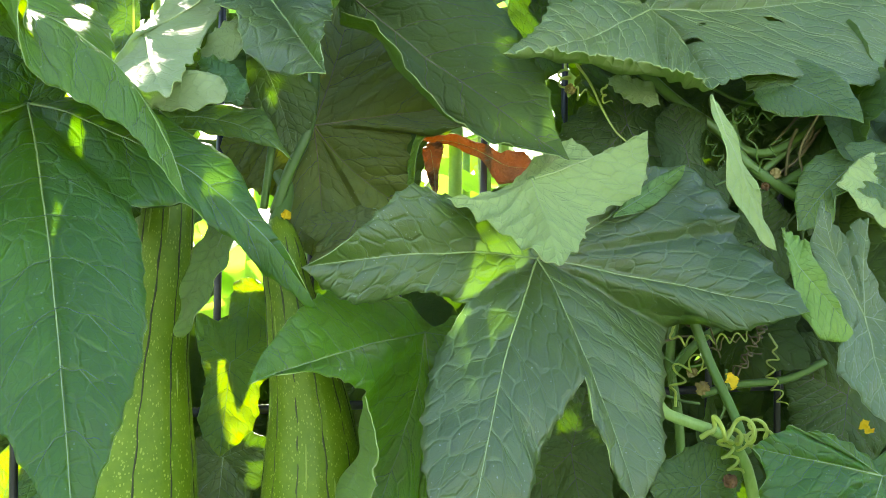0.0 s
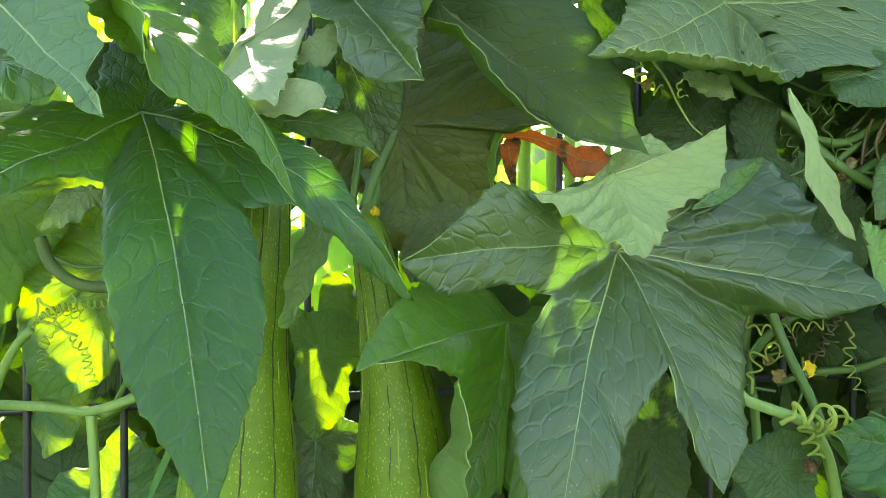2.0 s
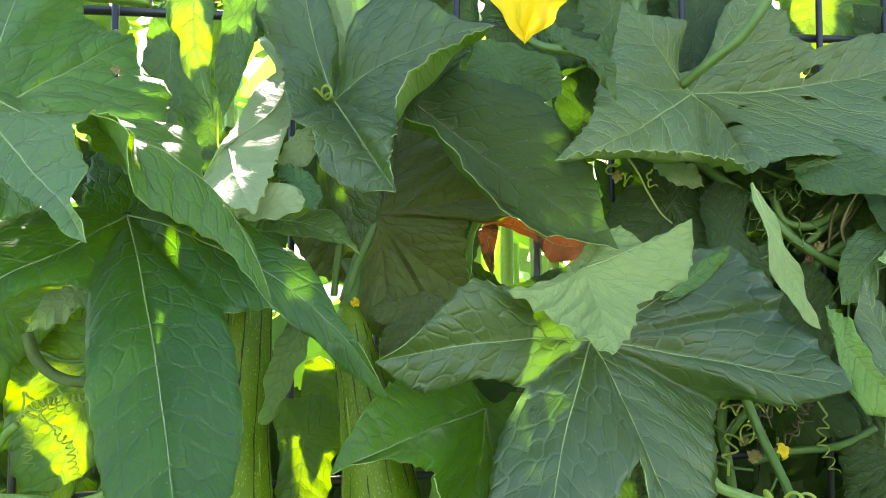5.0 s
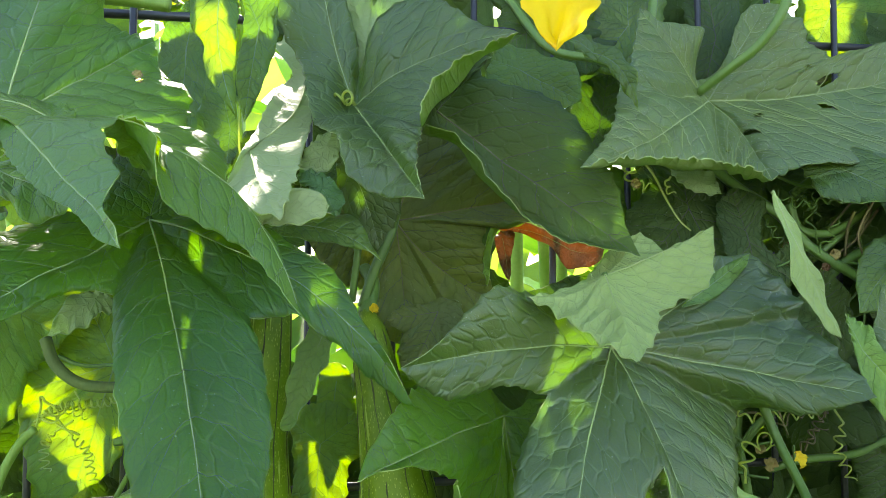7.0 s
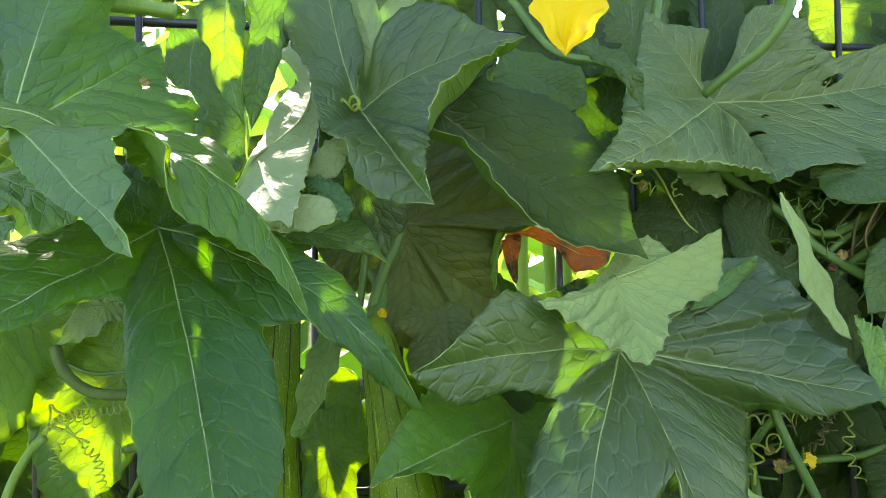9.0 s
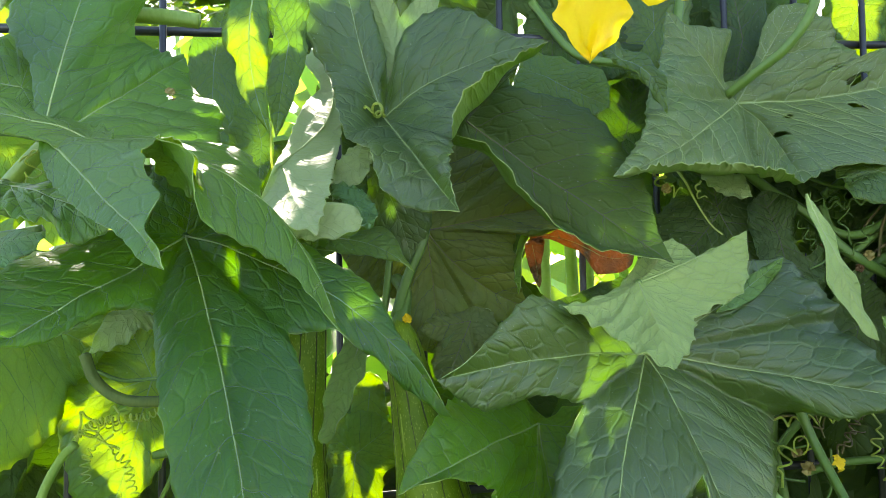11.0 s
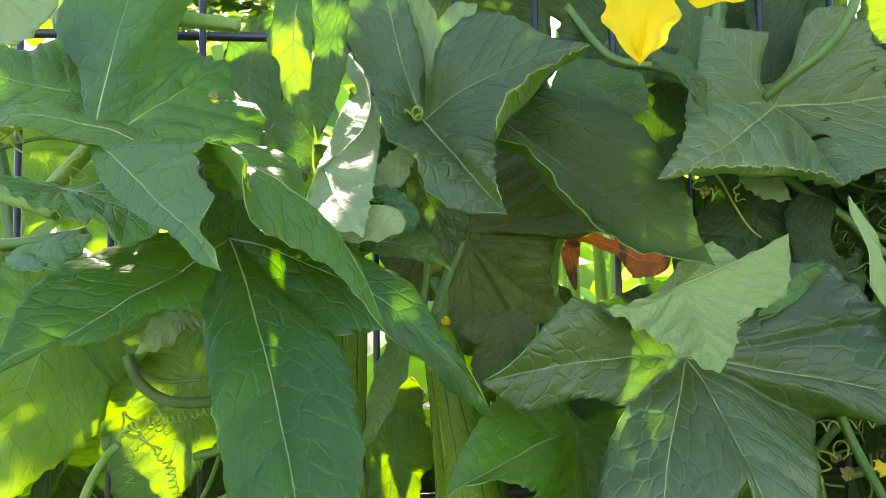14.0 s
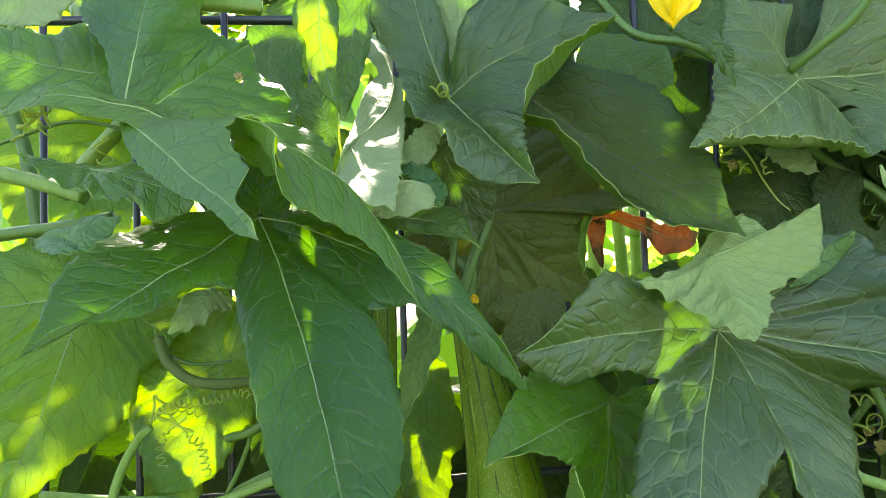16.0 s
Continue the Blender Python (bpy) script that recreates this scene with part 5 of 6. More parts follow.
# ---- gourds ----


def gourd_skin():
    m = Nodes("gourd_skin")
    uv = m.node("UVMap").outputs[0]
    pos = m.node("TexCoord").outputs["Object"]
    flat = m.node("Mapping", Vector=uv, Scale=(1.0, 0.75, 1.0)).outputs[0]
    big = m.noise(pos, 22.0, 4.0)
    small = m.noise(pos, 260.0, 3.0)
    col = m.mix(m.ramp(m.math("ADD", m.math("MULTIPLY", big, 0.7), m.math("MULTIPLY", small, 0.3)), (0.35, 0.0), (0.65, 1.0)), (0.075, 0.135, 0.004), (0.125, 0.190, 0.007))
    dots = m.node("TexVoronoi", Vector=flat, Scale=640.0)
    pick = m.node("TexWhiteNoise", i0=dots.outputs["Position"]).outputs[0]
    dot = m.math("MULTIPLY", m.math("LESS_THAN", dots.outputs[0], m.math("MULTIPLY", pick, 0.40)), m.math("GREATER_THAN", pick, 0.25))
    col = m.mix(m.math("MULTIPLY", dot, 0.5), col, (0.30, 0.36, 0.06))
    n = m.bump(m.math("ADD", m.math("MULTIPLY", dot, 0.7), m.math("ADD", small, m.math("MULTIPLY", big, 1.5))), 0.5, 0.0008)
    body = m.node("BsdfPrincipled", Base_Color=col, Roughness=m.math("ADD", 0.42, m.math("MULTIPLY", big, 0.2)), Normal=n)
    body.inputs["Specular IOR Level"].default_value = 0.25
    return m.surface(body.outputs[0])


GOURD = gourd_skin()
SEAM = plain("gourd_seam", (0.012, 0.018, 0.004), (0.045, 0.055, 0.012), 200, 0.7, 0.3, 0.0005)
STRIPE = plain("gourd_stripe", (0.16, 0.23, 0.02), (0.22, 0.29, 0.04), 200, 0.5, 0.3, 0.0005)


def gourd(axis, radii, stalk, seams, seed, label):
    """A long sponge gourd: a body with shallow flutes, dark seams in the flutes, paler stripes, and its stalk."""
    rng = random.Random(seed)
    root = new("gourd")
    root.location = axis[0]
    o = np.array(axis[0])
    n, sides = 48, 60
    line = catmull([np.array(a) - o for a in axis], n)
    rad = np.interp(np.linspace(0, 1, n + 1), np.linspace(0, 1, len(radii)), radii)
    round_end = np.array([math.sqrt(max(0.02, 1 - max(0, (k / n - 0.90) / 0.10) ** 2)) * math.sqrt(max(0.15, 1 - max(0, (0.07 - k / n) / 0.07) ** 2)) for k in range(n + 1)])
    rad = rad * round_end
    verts, uvs, faces = [], [], []
    run = np.concatenate([[0], np.cumsum(np.linalg.norm(np.diff(line, axis=0), axis=1))])

    def skin(k, a, lift=0.0):
        flute = 1 - 0.022 * max(0.0, math.cos(a * seams)) ** 6
        lump = 1 + 0.02 * noise.noise(Vector((math.cos(a) * 1.5, math.sin(a) * 1.5, run[k] * 22 + seed)))
        r = rad[k] * flute * lump + lift
        return line[k] + np.array((math.cos(a) * r, math.sin(a) * r, 0))

    for k in range(n + 1):
        for j in range(sides + 1):
            a = 2 * math.pi * j / sides
            verts.append(skin(k, a))
            uvs.append((a * 0.033, run[k]))
    for k in range(n):
        for j in range(sides):
            i = k * (sides + 1) + j
            faces.append((i, i + sides + 1, i + sides + 2, i + 1))
    faces.append(tuple(range(sides)))
    faces.append(tuple(n * (sides + 1) + j for j in range(sides))[::-1])
    body = mesh_object("body", verts, faces, GOURD, root, uvs)
    for q in range(seams):
        a0 = 2 * math.pi * q / seams
        path = [skin(k, a0 + 0.014 * math.sin(k * 1.7 + q) + 0.01 * rng.uniform(-1, 1), -0.0001) for k in range(2, n - 1)]
        v, f = tube_mesh(path, [0.00055 * rng.uniform(0.4, 1.3) for _ in path], 6)
        mesh_object("seam", v, f, SEAM, body, label="dark sunken seam")
        k = 4
        while k < n - 8:
            span = rng.randint(2, 4)
            if rng.random() < 0.3:
                a1 = a0 + math.pi / seams * rng.uniform(0.4, 0.7)
                path = [skin(k + e, a1, -0.0002) for e in range(span + 1)]
                v, f = tube_mesh(path, [0.0003] + [0.0006 * rng.uniform(0.7, 1.2) for _ in path[2:]] + [0.0003], 6)
                mesh_object("stripe", v, f, STRIPE, body)
            k += span + rng.randint(1, 4)
    e = np.array(stalk) - o
    tube("stalk", [line[0] - np.array((0, 0, 0.004)), line[0] * 0.5 + e * 0.5 + np.array((0.004, 0, 0.004)), e], 0.0058, 0.004, STALK, root)
    return tagged(root, label, "gourd", group="gourds")


gourd([(-0.1436, 0.4400, 1.3567), (-0.1441, 0.4340, 1.3267), (-0.1471, 0.4320, 1.2898), (-0.1553, 0.4340, 1.2311), (-0.1617, 0.4360, 1.1653), (-0.1651, 0.4380, 1.0924), (-0.1666, 0.4400, 1.0218)],
      [0.012, 0.0160, 0.021, 0.030, 0.0365, 0.037, 0.030], (-0.1560, 0.4700, 1.3856), 10, 3, "long yellow-green sponge gourd with dark seams hanging on the fence")
gourd([(-0.0919, 0.4680, 1.3184), (-0.0879, 0.4640, 1.2921), (-0.0822, 0.4650, 1.2593), (-0.0745, 0.4660, 1.2134), (-0.0722, 0.4670, 1.1573), (-0.0723, 0.4680, 1.0909), (-0.0735, 0.4680, 1.0246)],
      [0.010, 0.0142, 0.021, 0.0285, 0.0320, 0.0325, 0.027], (-0.0960, 0.4900, 1.3434), 11, 8, "darker olive-green sponge gourd with dark seams, hanging beside another")

# ---- fence of welded rods ----
fence = new("fence")
fence.location = (-0.25, 0.488, 0)
fence.rotation_euler = (0, 0, radians(14))
for k in range(-16, 19):
    x = 0.0566 * k
    v, f = tube_mesh([(x - 0.012, 0, 0.05), (x, 0, 1.2), (x + 0.012, 0, 1.9)], [0.0024] * 3, 8)
    mesh_object("upright", v, f, WIRE, fence)
for z in (0.2, 0.4, 0.6, 0.8, 1.0, 1.199, 1.512, 1.7, 1.9):
    v, f = tube_mesh([(-0.9, 0.005, z), (0, 0.005, z), (1.0, 0.005, z)], [0.0031] * 3, 8)
    mesh_object("rail", v, f, WIRE, fence)
tagged(fence, "black coated welded rod fence panel overgrown by vines", "fence")

# ---- stems and tendrils ----


def stem(points, r0, r1=None, label="ridged green vine stem", mat=None):
    r1 = r0 if r1 is None else r1
    o = np.array(points[0])
    n = 28
    line = catmull([np.array(p) - o for p in points], n)
    sides = 15
    v, f = tube_mesh(line, np.linspace(r0, r1, n + 1), sides)
    # five shallow ridges along the stem
    for i, p in enumerate(v):
        c = line[i // sides]
        v[i] = c + (p - c) * (1.0 + 0.09 * math.cos(2 * math.pi * 5 * (i % sides) / sides))
    ob = mesh_object("stem", v, f, mat or STALK)
    ob.location = points[0]
    return tagged(ob, label, "vine stem", group="vine stems")


def coil(points, turns, size, r=0.0006, label="pale green tendril wound in a spiral", tail=0.15, mat=None):
    """A tendril: straight at first, then wound round its own line."""
    o = np.array(points[0])
    n = int(turns * 14) + 24
    line = catmull([np.array(p) - o for p in points], n)
    out = []
    for k, p in enumerate(line):
        t = k / n
        grow = min(1.0, max(0.0, (t - tail) / 0.15))
        d = line[min(k + 1, n)] - line[max(k - 1, 0)]
        d /= np.linalg.norm(d) + 1e-9
        u = np.cross(d, (0.2, 0.9, 0.3))
        u /= np.linalg.norm(u)
        w = np.cross(d, u)
        a = 2 * math.pi * turns * t
        s = size * grow * (1 + 0.25 * math.sin(k * 0.31))
        out.append(p + s * (math.cos(a) * u + math.sin(a) * w))
    v, f = tube_mesh(out, np.linspace(r * 1.3, r * 0.7, n + 1), 6)
    ob = mesh_object("tendril", v, f, mat or TENDRIL)
    ob.location = points[0]
    return tagged(ob, label, "tendril", group="tendrils")


stem([(-0.3533, 0.4460, 1.2128), (-0.3079, 0.4440, 1.2095), (-0.2734, 0.4420, 1.2087), (-0.2477, 0.4400, 1.2066), (-0.2182, 0.4400, 1.2156), (-0.1929, 0.4460, 1.2245)], 0.0030, 0.0026, mat=PALE_STALK)
stem([(-0.2482, 0.4410, 1.2064), (-0.2471, 0.4410, 1.1885), (-0.2456, 0.4400, 1.1633), (-0.2453, 0.4400, 1.1186)], 0.0029, 0.0027, mat=PALE_STALK)
stem([(-0.3069, 0.4300, 1.1894), (-0.2963, 0.4300, 1.2246), (-0.2842, 0.4290, 1.2455), (-0.2741, 0.4270, 1.2545)], 0.0029, 0.0024, "cut end of a pale ridged vine stem", PALE_STALK)
stem([(-0.2389, 0.4520, 1.2430), (-0.2242, 0.4500, 1.2462), (-0.2059, 0.4480, 1.2562)], 0.0028)
stem([(-0.2546, 0.4700, 1.1974), (-0.2354, 0.4680, 1.2091), (-0.2063, 0.4620, 1.2213), (-0.1747, 0.4700, 1.2297)], 0.0034)
stem([(-0.2429, 0.4620, 1.2077), (-0.2319, 0.4600, 1.2282), (-0.2252, 0.4580, 1.2469), (-0.2239, 0.4580, 1.2707)], 0.0016, 0.0010, "thin green side shoot of the vine")
stem([(-0.2664, 0.4240, 1.3051), (-0.2583, 0.4200, 1.2907), (-0.2429, 0.4180, 1.2804), (-0.2224, 0.4200, 1.2782), (-0.2060, 0.4300, 1.2797)], 0.0032, 0.0030, "grey-green old vine stem with shallow ridges", OLD_STALK)
stem([(-0.2672, 0.4400, 1.2942), (-0.2509, 0.4380, 1.2888), (-0.2286, 0.4380, 1.2895)], 0.0012, 0.0010, "thin brown leaf stalk of the vine")
stem([(0.1271, 0.5400, 1.4609), (0.1451, 0.5280, 1.4742), (0.1624, 0.5200, 1.4873), (0.1773, 0.5160, 1.5087), (0.1867, 0.5200, 1.5401)], 0.0030, 0.0034, "smooth bright green leaf stalk in front of a leaf")
stem([(0.0924, 0.5450, 1.4983), (0.0966, 0.5400, 1.5124), (0.1030, 0.5450, 1.5537)], 0.0034)
stem([(-0.0946, 0.4700, 1.3194), (-0.0870, 0.4700, 1.3416), (-0.0762, 0.4720, 1.3673), (-0.0739, 0.4800, 1.3943), (-0.0774, 0.4900, 1.4261)], 0.0031, 0.0034, "thick vine stem rising between the leaves")
stem([(-0.1022, 0.4760, 1.3228), (-0.0997, 0.4760, 1.3421), (-0.0975, 0.4780, 1.3617)], 0.0022)
stem([(0.1206, 0.5650, 1.4263), (0.1351, 0.5620, 1.4180), (0.1592, 0.5600, 1.3968), (0.1844, 0.5560, 1.3774), (0.2028, 0.5500, 1.3542), (0.2354, 0.5480, 1.3318)], 0.0037, 0.0034, "thick olive vine stem in deep shade")
stem([(0.1504, 0.5050, 1.2594), (0.1594, 0.4980, 1.2314), (0.1673, 0.4800, 1.2047), (0.1679, 0.4620, 1.1880)], 0.0030, 0.0026, "straight bright green leaf stalk")
stem([(0.1148, 0.4460, 1.2175), (0.1182, 0.4420, 1.2128), (0.1310, 0.4400, 1.2082), (0.1489, 0.4400, 1.2008), (0.1594, 0.4420, 1.1869), (0.1660, 0.4460, 1.1663), (0.1705, 0.4500, 1.1423)], 0.0029, 0.0031, "pale green vine stem with swollen joints", PALE_STALK)
stem([(0.1503, 0.5550, 1.2160), (0.1663, 0.5520, 1.2370), (0.1886, 0.5520, 1.2519), (0.2159, 0.5550, 1.2629)], 0.0028)
stem([(0.1554, 0.5600, 1.2550), (0.1517, 0.5600, 1.2247), (0.1568, 0.5580, 1.1873), (0.1605, 0.5580, 1.1270)], 0.0030)
stem([(0.1725, 0.5600, 1.2020), (0.1938, 0.5560, 1.2095), (0.2259, 0.5520, 1.2139), (0.2520, 0.5520, 1.2258)], 0.0026)
stem([(0.1986, 0.5700, 1.3928), (0.2148, 0.5720, 1.4047), (0.2405, 0.5780, 1.4253)], 0.0032)
stem([(0.1933, 0.5600, 1.3855), (0.1982, 0.5580, 1.3682), (0.2163, 0.5560, 1.3642), (0.2405, 0.5600, 1.3760), (0.2660, 0.5660, 1.3921)], 0.0030)
stem([(0.2065, 0.5600, 1.3458), (0.2338, 0.5620, 1.3687), (0.2555, 0.5680, 1.3886)], 0.0026)
stem([(0.2020, 0.5580, 1.3155), (0.2238, 0.5560, 1.3417), (0.2501, 0.5560, 1.3567)], 0.0034)
stem([(0.1781, 0.5660, 1.4112), (0.1996, 0.5620, 1.3991), (0.2254, 0.5600, 1.3949)], 0.0012, 0.0010, "thin twining shoot in shade")
stem([(-0.3595, 0.4020, 1.4161), (-0.3309, 0.4000, 1.4228), (-0.3028, 0.3980, 1.4281), (-0.2799, 0.3980, 1.4246), (-0.2596, 0.3960, 1.4159)], 0.0012, 0.0010, "thin wiry vine shoot")
stem([(-0.3406, 0.4550, 1.3963), (-0.3225, 0.4500, 1.4122), (-0.3016, 0.4460, 1.4294), (-0.2885, 0.4460, 1.4424)], 0.0052, 0.0050, "stout leaf stalk with sunlight shining through", PALE_STALK)
stem([(-0.3830, 0.4250, 1.4107), (-0.3547, 0.4200, 1.4048), (-0.3273, 0.4150, 1.3965), (-0.3018, 0.4120, 1.3874)], 0.0046, 0.0042, "thick ridged pale vine stem", PALE_STALK)
stem([(-0.3945, 0.4400, 1.3700), (-0.3588, 0.4360, 1.3722), (-0.3276, 0.4320, 1.3736), (-0.2936, 0.4280, 1.3773)], 0.0040, 0.0034)
stem([(-0.4366, 0.5200, 1.5018), (-0.4172, 0.5160, 1.4747), (-0.4005, 0.5120, 1.4364), (-0.3889, 0.5080, 1.3758)], 0.0048, 0.0046, "dark shaded vine stem crossing the fence")
stem([(-0.2724, 0.4620, 1.5195), (-0.2534, 0.4600, 1.5134), (-0.2318, 0.4600, 1.5100), (-0.2105, 0.4620, 1.5066)], 0.0052, 0.0046, "cut pale vine stem lying on the fence rail", PALE_STALK)
stem([(0.2102, 0.4200, 1.1806), (0.2203, 0.4150, 1.1910), (0.2428, 0.4200, 1.1908)], 0.0026)
stem([(-0.0977, 0.4700, 1.4449), (-0.0967, 0.4800, 1.4649), (-0.0956, 0.5000, 1.4998), (-0.0993, 0.5200, 1.5530)], 0.0030)
stem([(-0.0010, 0.5600, 1.5395), (0.0264, 0.5400, 1.4954), (0.0670, 0.5300, 1.4793), (0.1018, 0.5400, 1.4454)], 0.0030)

coil([(-0.2816, 0.4400, 1.2566), (-0.2663, 0.4360, 1.2649), (-0.2517, 0.4340, 1.2663), (-0.2346, 0.4340, 1.2687), (-0.2234, 0.4360, 1.2716), (-0.2182, 0.4400, 1.2676)], 19, 0.0021, 0.0005, tail=0.05)
coil([(-0.2665, 0.4360, 1.2600), (-0.2532, 0.4320, 1.2482), (-0.2467, 0.4300, 1.2442), (-0.2437, 0.4300, 1.2345), (-0.2415, 0.4320, 1.2234)], 12, 0.0022, 0.0005, tail=0.3)
coil([(-0.2571, 0.4380, 1.2578), (-0.2703, 0.4360, 1.2487), (-0.2723, 0.4340, 1.2426), (-0.2700, 0.4340, 1.2295)], 8, 0.0026, 0.0005, tail=0.3)
coil([(-0.2807, 0.4400, 1.2516), (-0.2739, 0.4380, 1.2715), (-0.2665, 0.4360, 1.2600), (-0.2769, 0.4360, 1.2571), (-0.2559, 0.4360, 1.2672)], 4, 0.0020, 0.0007)
coil([(-0.2574, 0.4400, 1.2740), (-0.2533, 0.4380, 1.2675), (-0.2629, 0.4360, 1.2648), (-0.2459, 0.4360, 1.2593)], 7, 0.0020, 0.0005)
coil([(-0.2516, 0.4340, 1.2501), (-0.2589, 0.4340, 1.2536), (-0.2680, 0.4360, 1.2558), (-0.2777, 0.4380, 1.2617)], 1, 0.0012)
coil([(0.1343, 0.4360, 1.2017), (0.1426, 0.4300, 1.2088), (0.1491, 0.4280, 1.2078), (0.1586, 0.4300, 1.2059), (0.1651, 0.4320, 1.1996)], 3.2, 0.0058, 0.0011)
coil([(0.1652, 0.4400, 1.1948), (0.1512, 0.4340, 1.2021), (0.1462, 0.4320, 1.1982), (0.1511, 0.4320, 1.1836)], 6, 0.0034, 0.0010)
coil([(0.1698, 0.4380, 1.1968), (0.1637, 0.4320, 1.2084), (0.1571, 0.4300, 1.2074), (0.1572, 0.4360, 1.1943)], 1.5, 0.0030, 0.0009)
coil([(0.0729, 0.5000, 1.4118), (0.0732, 0.4950, 1.3973), (0.0771, 0.4940, 1.3937), (0.0837, 0.4940, 1.3911)], 5, 0.0036, 0.0007, "brownish dried tendril curled up")
coil([(0.0796, 0.5100, 1.4157), (0.0890, 0.5050, 1.3992), (0.0958, 0.5050, 1.3856), (0.1033, 0.5000, 1.3712), (0.1101, 0.5000, 1.3645)], 0.5, 0.0005, 0.0007, "long thin tendril hanging down")
coil([(0.0992, 0.5050, 1.3992), (0.0955, 0.5030, 1.3921), (0.1006, 0.5030, 1.3870)], 2, 0.0020, 0.0006)
coil([(0.1517, 0.5400, 1.2566), (0.1493, 0.5380, 1.2422), (0.1868, 0.5360, 1.2424), (0.1976, 0.5360, 1.2461)], 7, 0.0030, 0.0007)
coil([(0.1443, 0.5200, 1.2020), (0.1461, 0.5200, 1.2231), (0.1566, 0.5200, 1.2301), (0.1672, 0.5200, 1.2231)], 4, 0.0050, 0.0007, "brownish dried tendril curled up")
coil([(0.2101, 0.5400, 1.2457), (0.2147, 0.5380, 1.2350), (0.2103, 0.5360, 1.2207), (0.2176, 0.5360, 1.1990)], 6, 0.0030, 0.0006, "brownish dried tendril curled up")
coil([(-0.3377, 0.4000, 1.4201), (-0.3262, 0.3980, 1.4253), (-0.3264, 0.3960, 1.4345), (-0.3163, 0.3960, 1.4369), (-0.3228, 0.3980, 1.4267)], 4, 0.0052, 0.0009)
coil([(-0.3128, 0.3980, 1.4260), (-0.3237, 0.4000, 1.4415), (-0.3245, 0.3980, 1.4252), (-0.3096, 0.3980, 1.4226)], 2.5, 0.0040, 0.0008)
coil([(-0.3021, 0.4200, 1.4163), (-0.2951, 0.4200, 1.4208), (-0.2937, 0.4200, 1.4091), (-0.3024, 0.4200, 1.4064)], 3, 0.0040, 0.0005)
coil([(-0.0941, 0.4450, 1.4376), (-0.0979, 0.4380, 1.4404), (-0.1041, 0.4360, 1.4376), (-0.1107, 0.4360, 1.4365)], 4, 0.0036, 0.0008)
coil([(-0.1073, 0.4440, 1.4295), (-0.1094, 0.4380, 1.4349), (-0.1130, 0.4360, 1.4363)], 2, 0.0030, 0.0008)
coil([(-0.1540, 0.4200, 1.4011), (-0.1545, 0.4180, 1.4196), (-0.1544, 0.4160, 1.4318)], 0.5, 0.0006, 0.0006, "thin tendril hanging straight down")

BROWN_TWIG = plain("dried_tendril", (0.09, 0.07, 0.028), (0.18, 0.14, 0.055), 120, 0.6, 0.3, 0.0003, 0.15, (0.5, 0.4, 0.1))
rng_s = random.Random(8)
hub_points = ((0.1899, 0.5450, 1.3703), (0.2243, 0.5480, 1.3781), (0.1627, 0.5400, 1.2201), (0.2010, 0.5450, 1.2341), (0.2415, 0.5450, 1.3409), (0.1531, 0.5450, 1.2415))
for k in range(26):
    c = np.array(hub_points[k % 6])
    a = rng_s.uniform(0, math.pi)
    r = rng_s.uniform(0.012, 0.03)
    d = np.array((math.cos(a) * r, rng_s.uniform(-0.008, 0.008), math.sin(a) * r))
    c = c + np.array((rng_s.uniform(-0.02, 0.02), rng_s.uniform(-0.012, 0.012), rng_s.uniform(-0.02, 0.02)))
    bow = np.array((rng_s.uniform(-0.008, 0.008), 0, rng_s.uniform(-0.008, 0.008)))
    if k % 3:
        stem([c - d, c + bow, c + d], rng_s.uniform(0.0005, 0.0012), None, "thin dried brown shoot of the vine" if k % 2 else "thin green shoot of the vine", BROWN_TWIG if k % 2 else STALK)
    else:
        coil([c - d, c + bow, c + d * 0.6], rng_s.uniform(2, 6), rng_s.uniform(0.002, 0.004), 0.0006, "dried tendril wound among the stems", mat=BROWN_TWIG if k % 2 else STALK)

# ---- flower ----


def flower(centre, size, turn):
    root = new("flower")
    root.location = centre
    for k in range(5):
        a = radians(72 * k + turn)
        verts, faces = [], []
        nr, nc = 18, 14
        for i in range(nr + 1):
            t = i / nr
            half_w = size * (0.08 + 0.27 * math.sin(math.pi * min(1, t * 0.70 + 0.02))) * (1 - t ** 3.2) ** 0.75
            for j in range(nc + 1):
                s = j / nc * 2 - 1
                r = size * t * (1 + 0.05 * math.sin(j * 1.3 + k * 1.9) * t)
                wx = half_w * s * (1 + 0.11 * math.sin(i * 1.3 + k * 2 + s))
                y = -size * 0.25 * t * t + 0.0040 * math.sin(5 * s + 3.3 * t + k) * t + 0.005 * s * s
                verts.append((math.cos(a) * r - math.sin(a) * wx, y + (0.002 if k % 2 else 0), math.sin(a) * r + math.cos(a) * wx))
        for i in range(nr):
            for j in range(nc):
                q = i * (nc + 1) + j
                faces.append((q, q + 1, q + nc + 2, q + nc + 1))
        mesh_object("petal", verts, faces, PETAL, root)
    v, f = tube_mesh([(0, -0.002, 0), (0, 0.012, 0), (0, 0.03, 0.004)], [0.007, 0.006, 0.003], 12)
    mesh_object("calyx", v, f, STALK, root, label="green calyx behind the petals")
    return root


f1 = flower((0.0170, 0.3150, 1.4800), 0.053, -97)
tagged(f1, "bright yellow gourd flower with crumpled petals hanging", "flower")

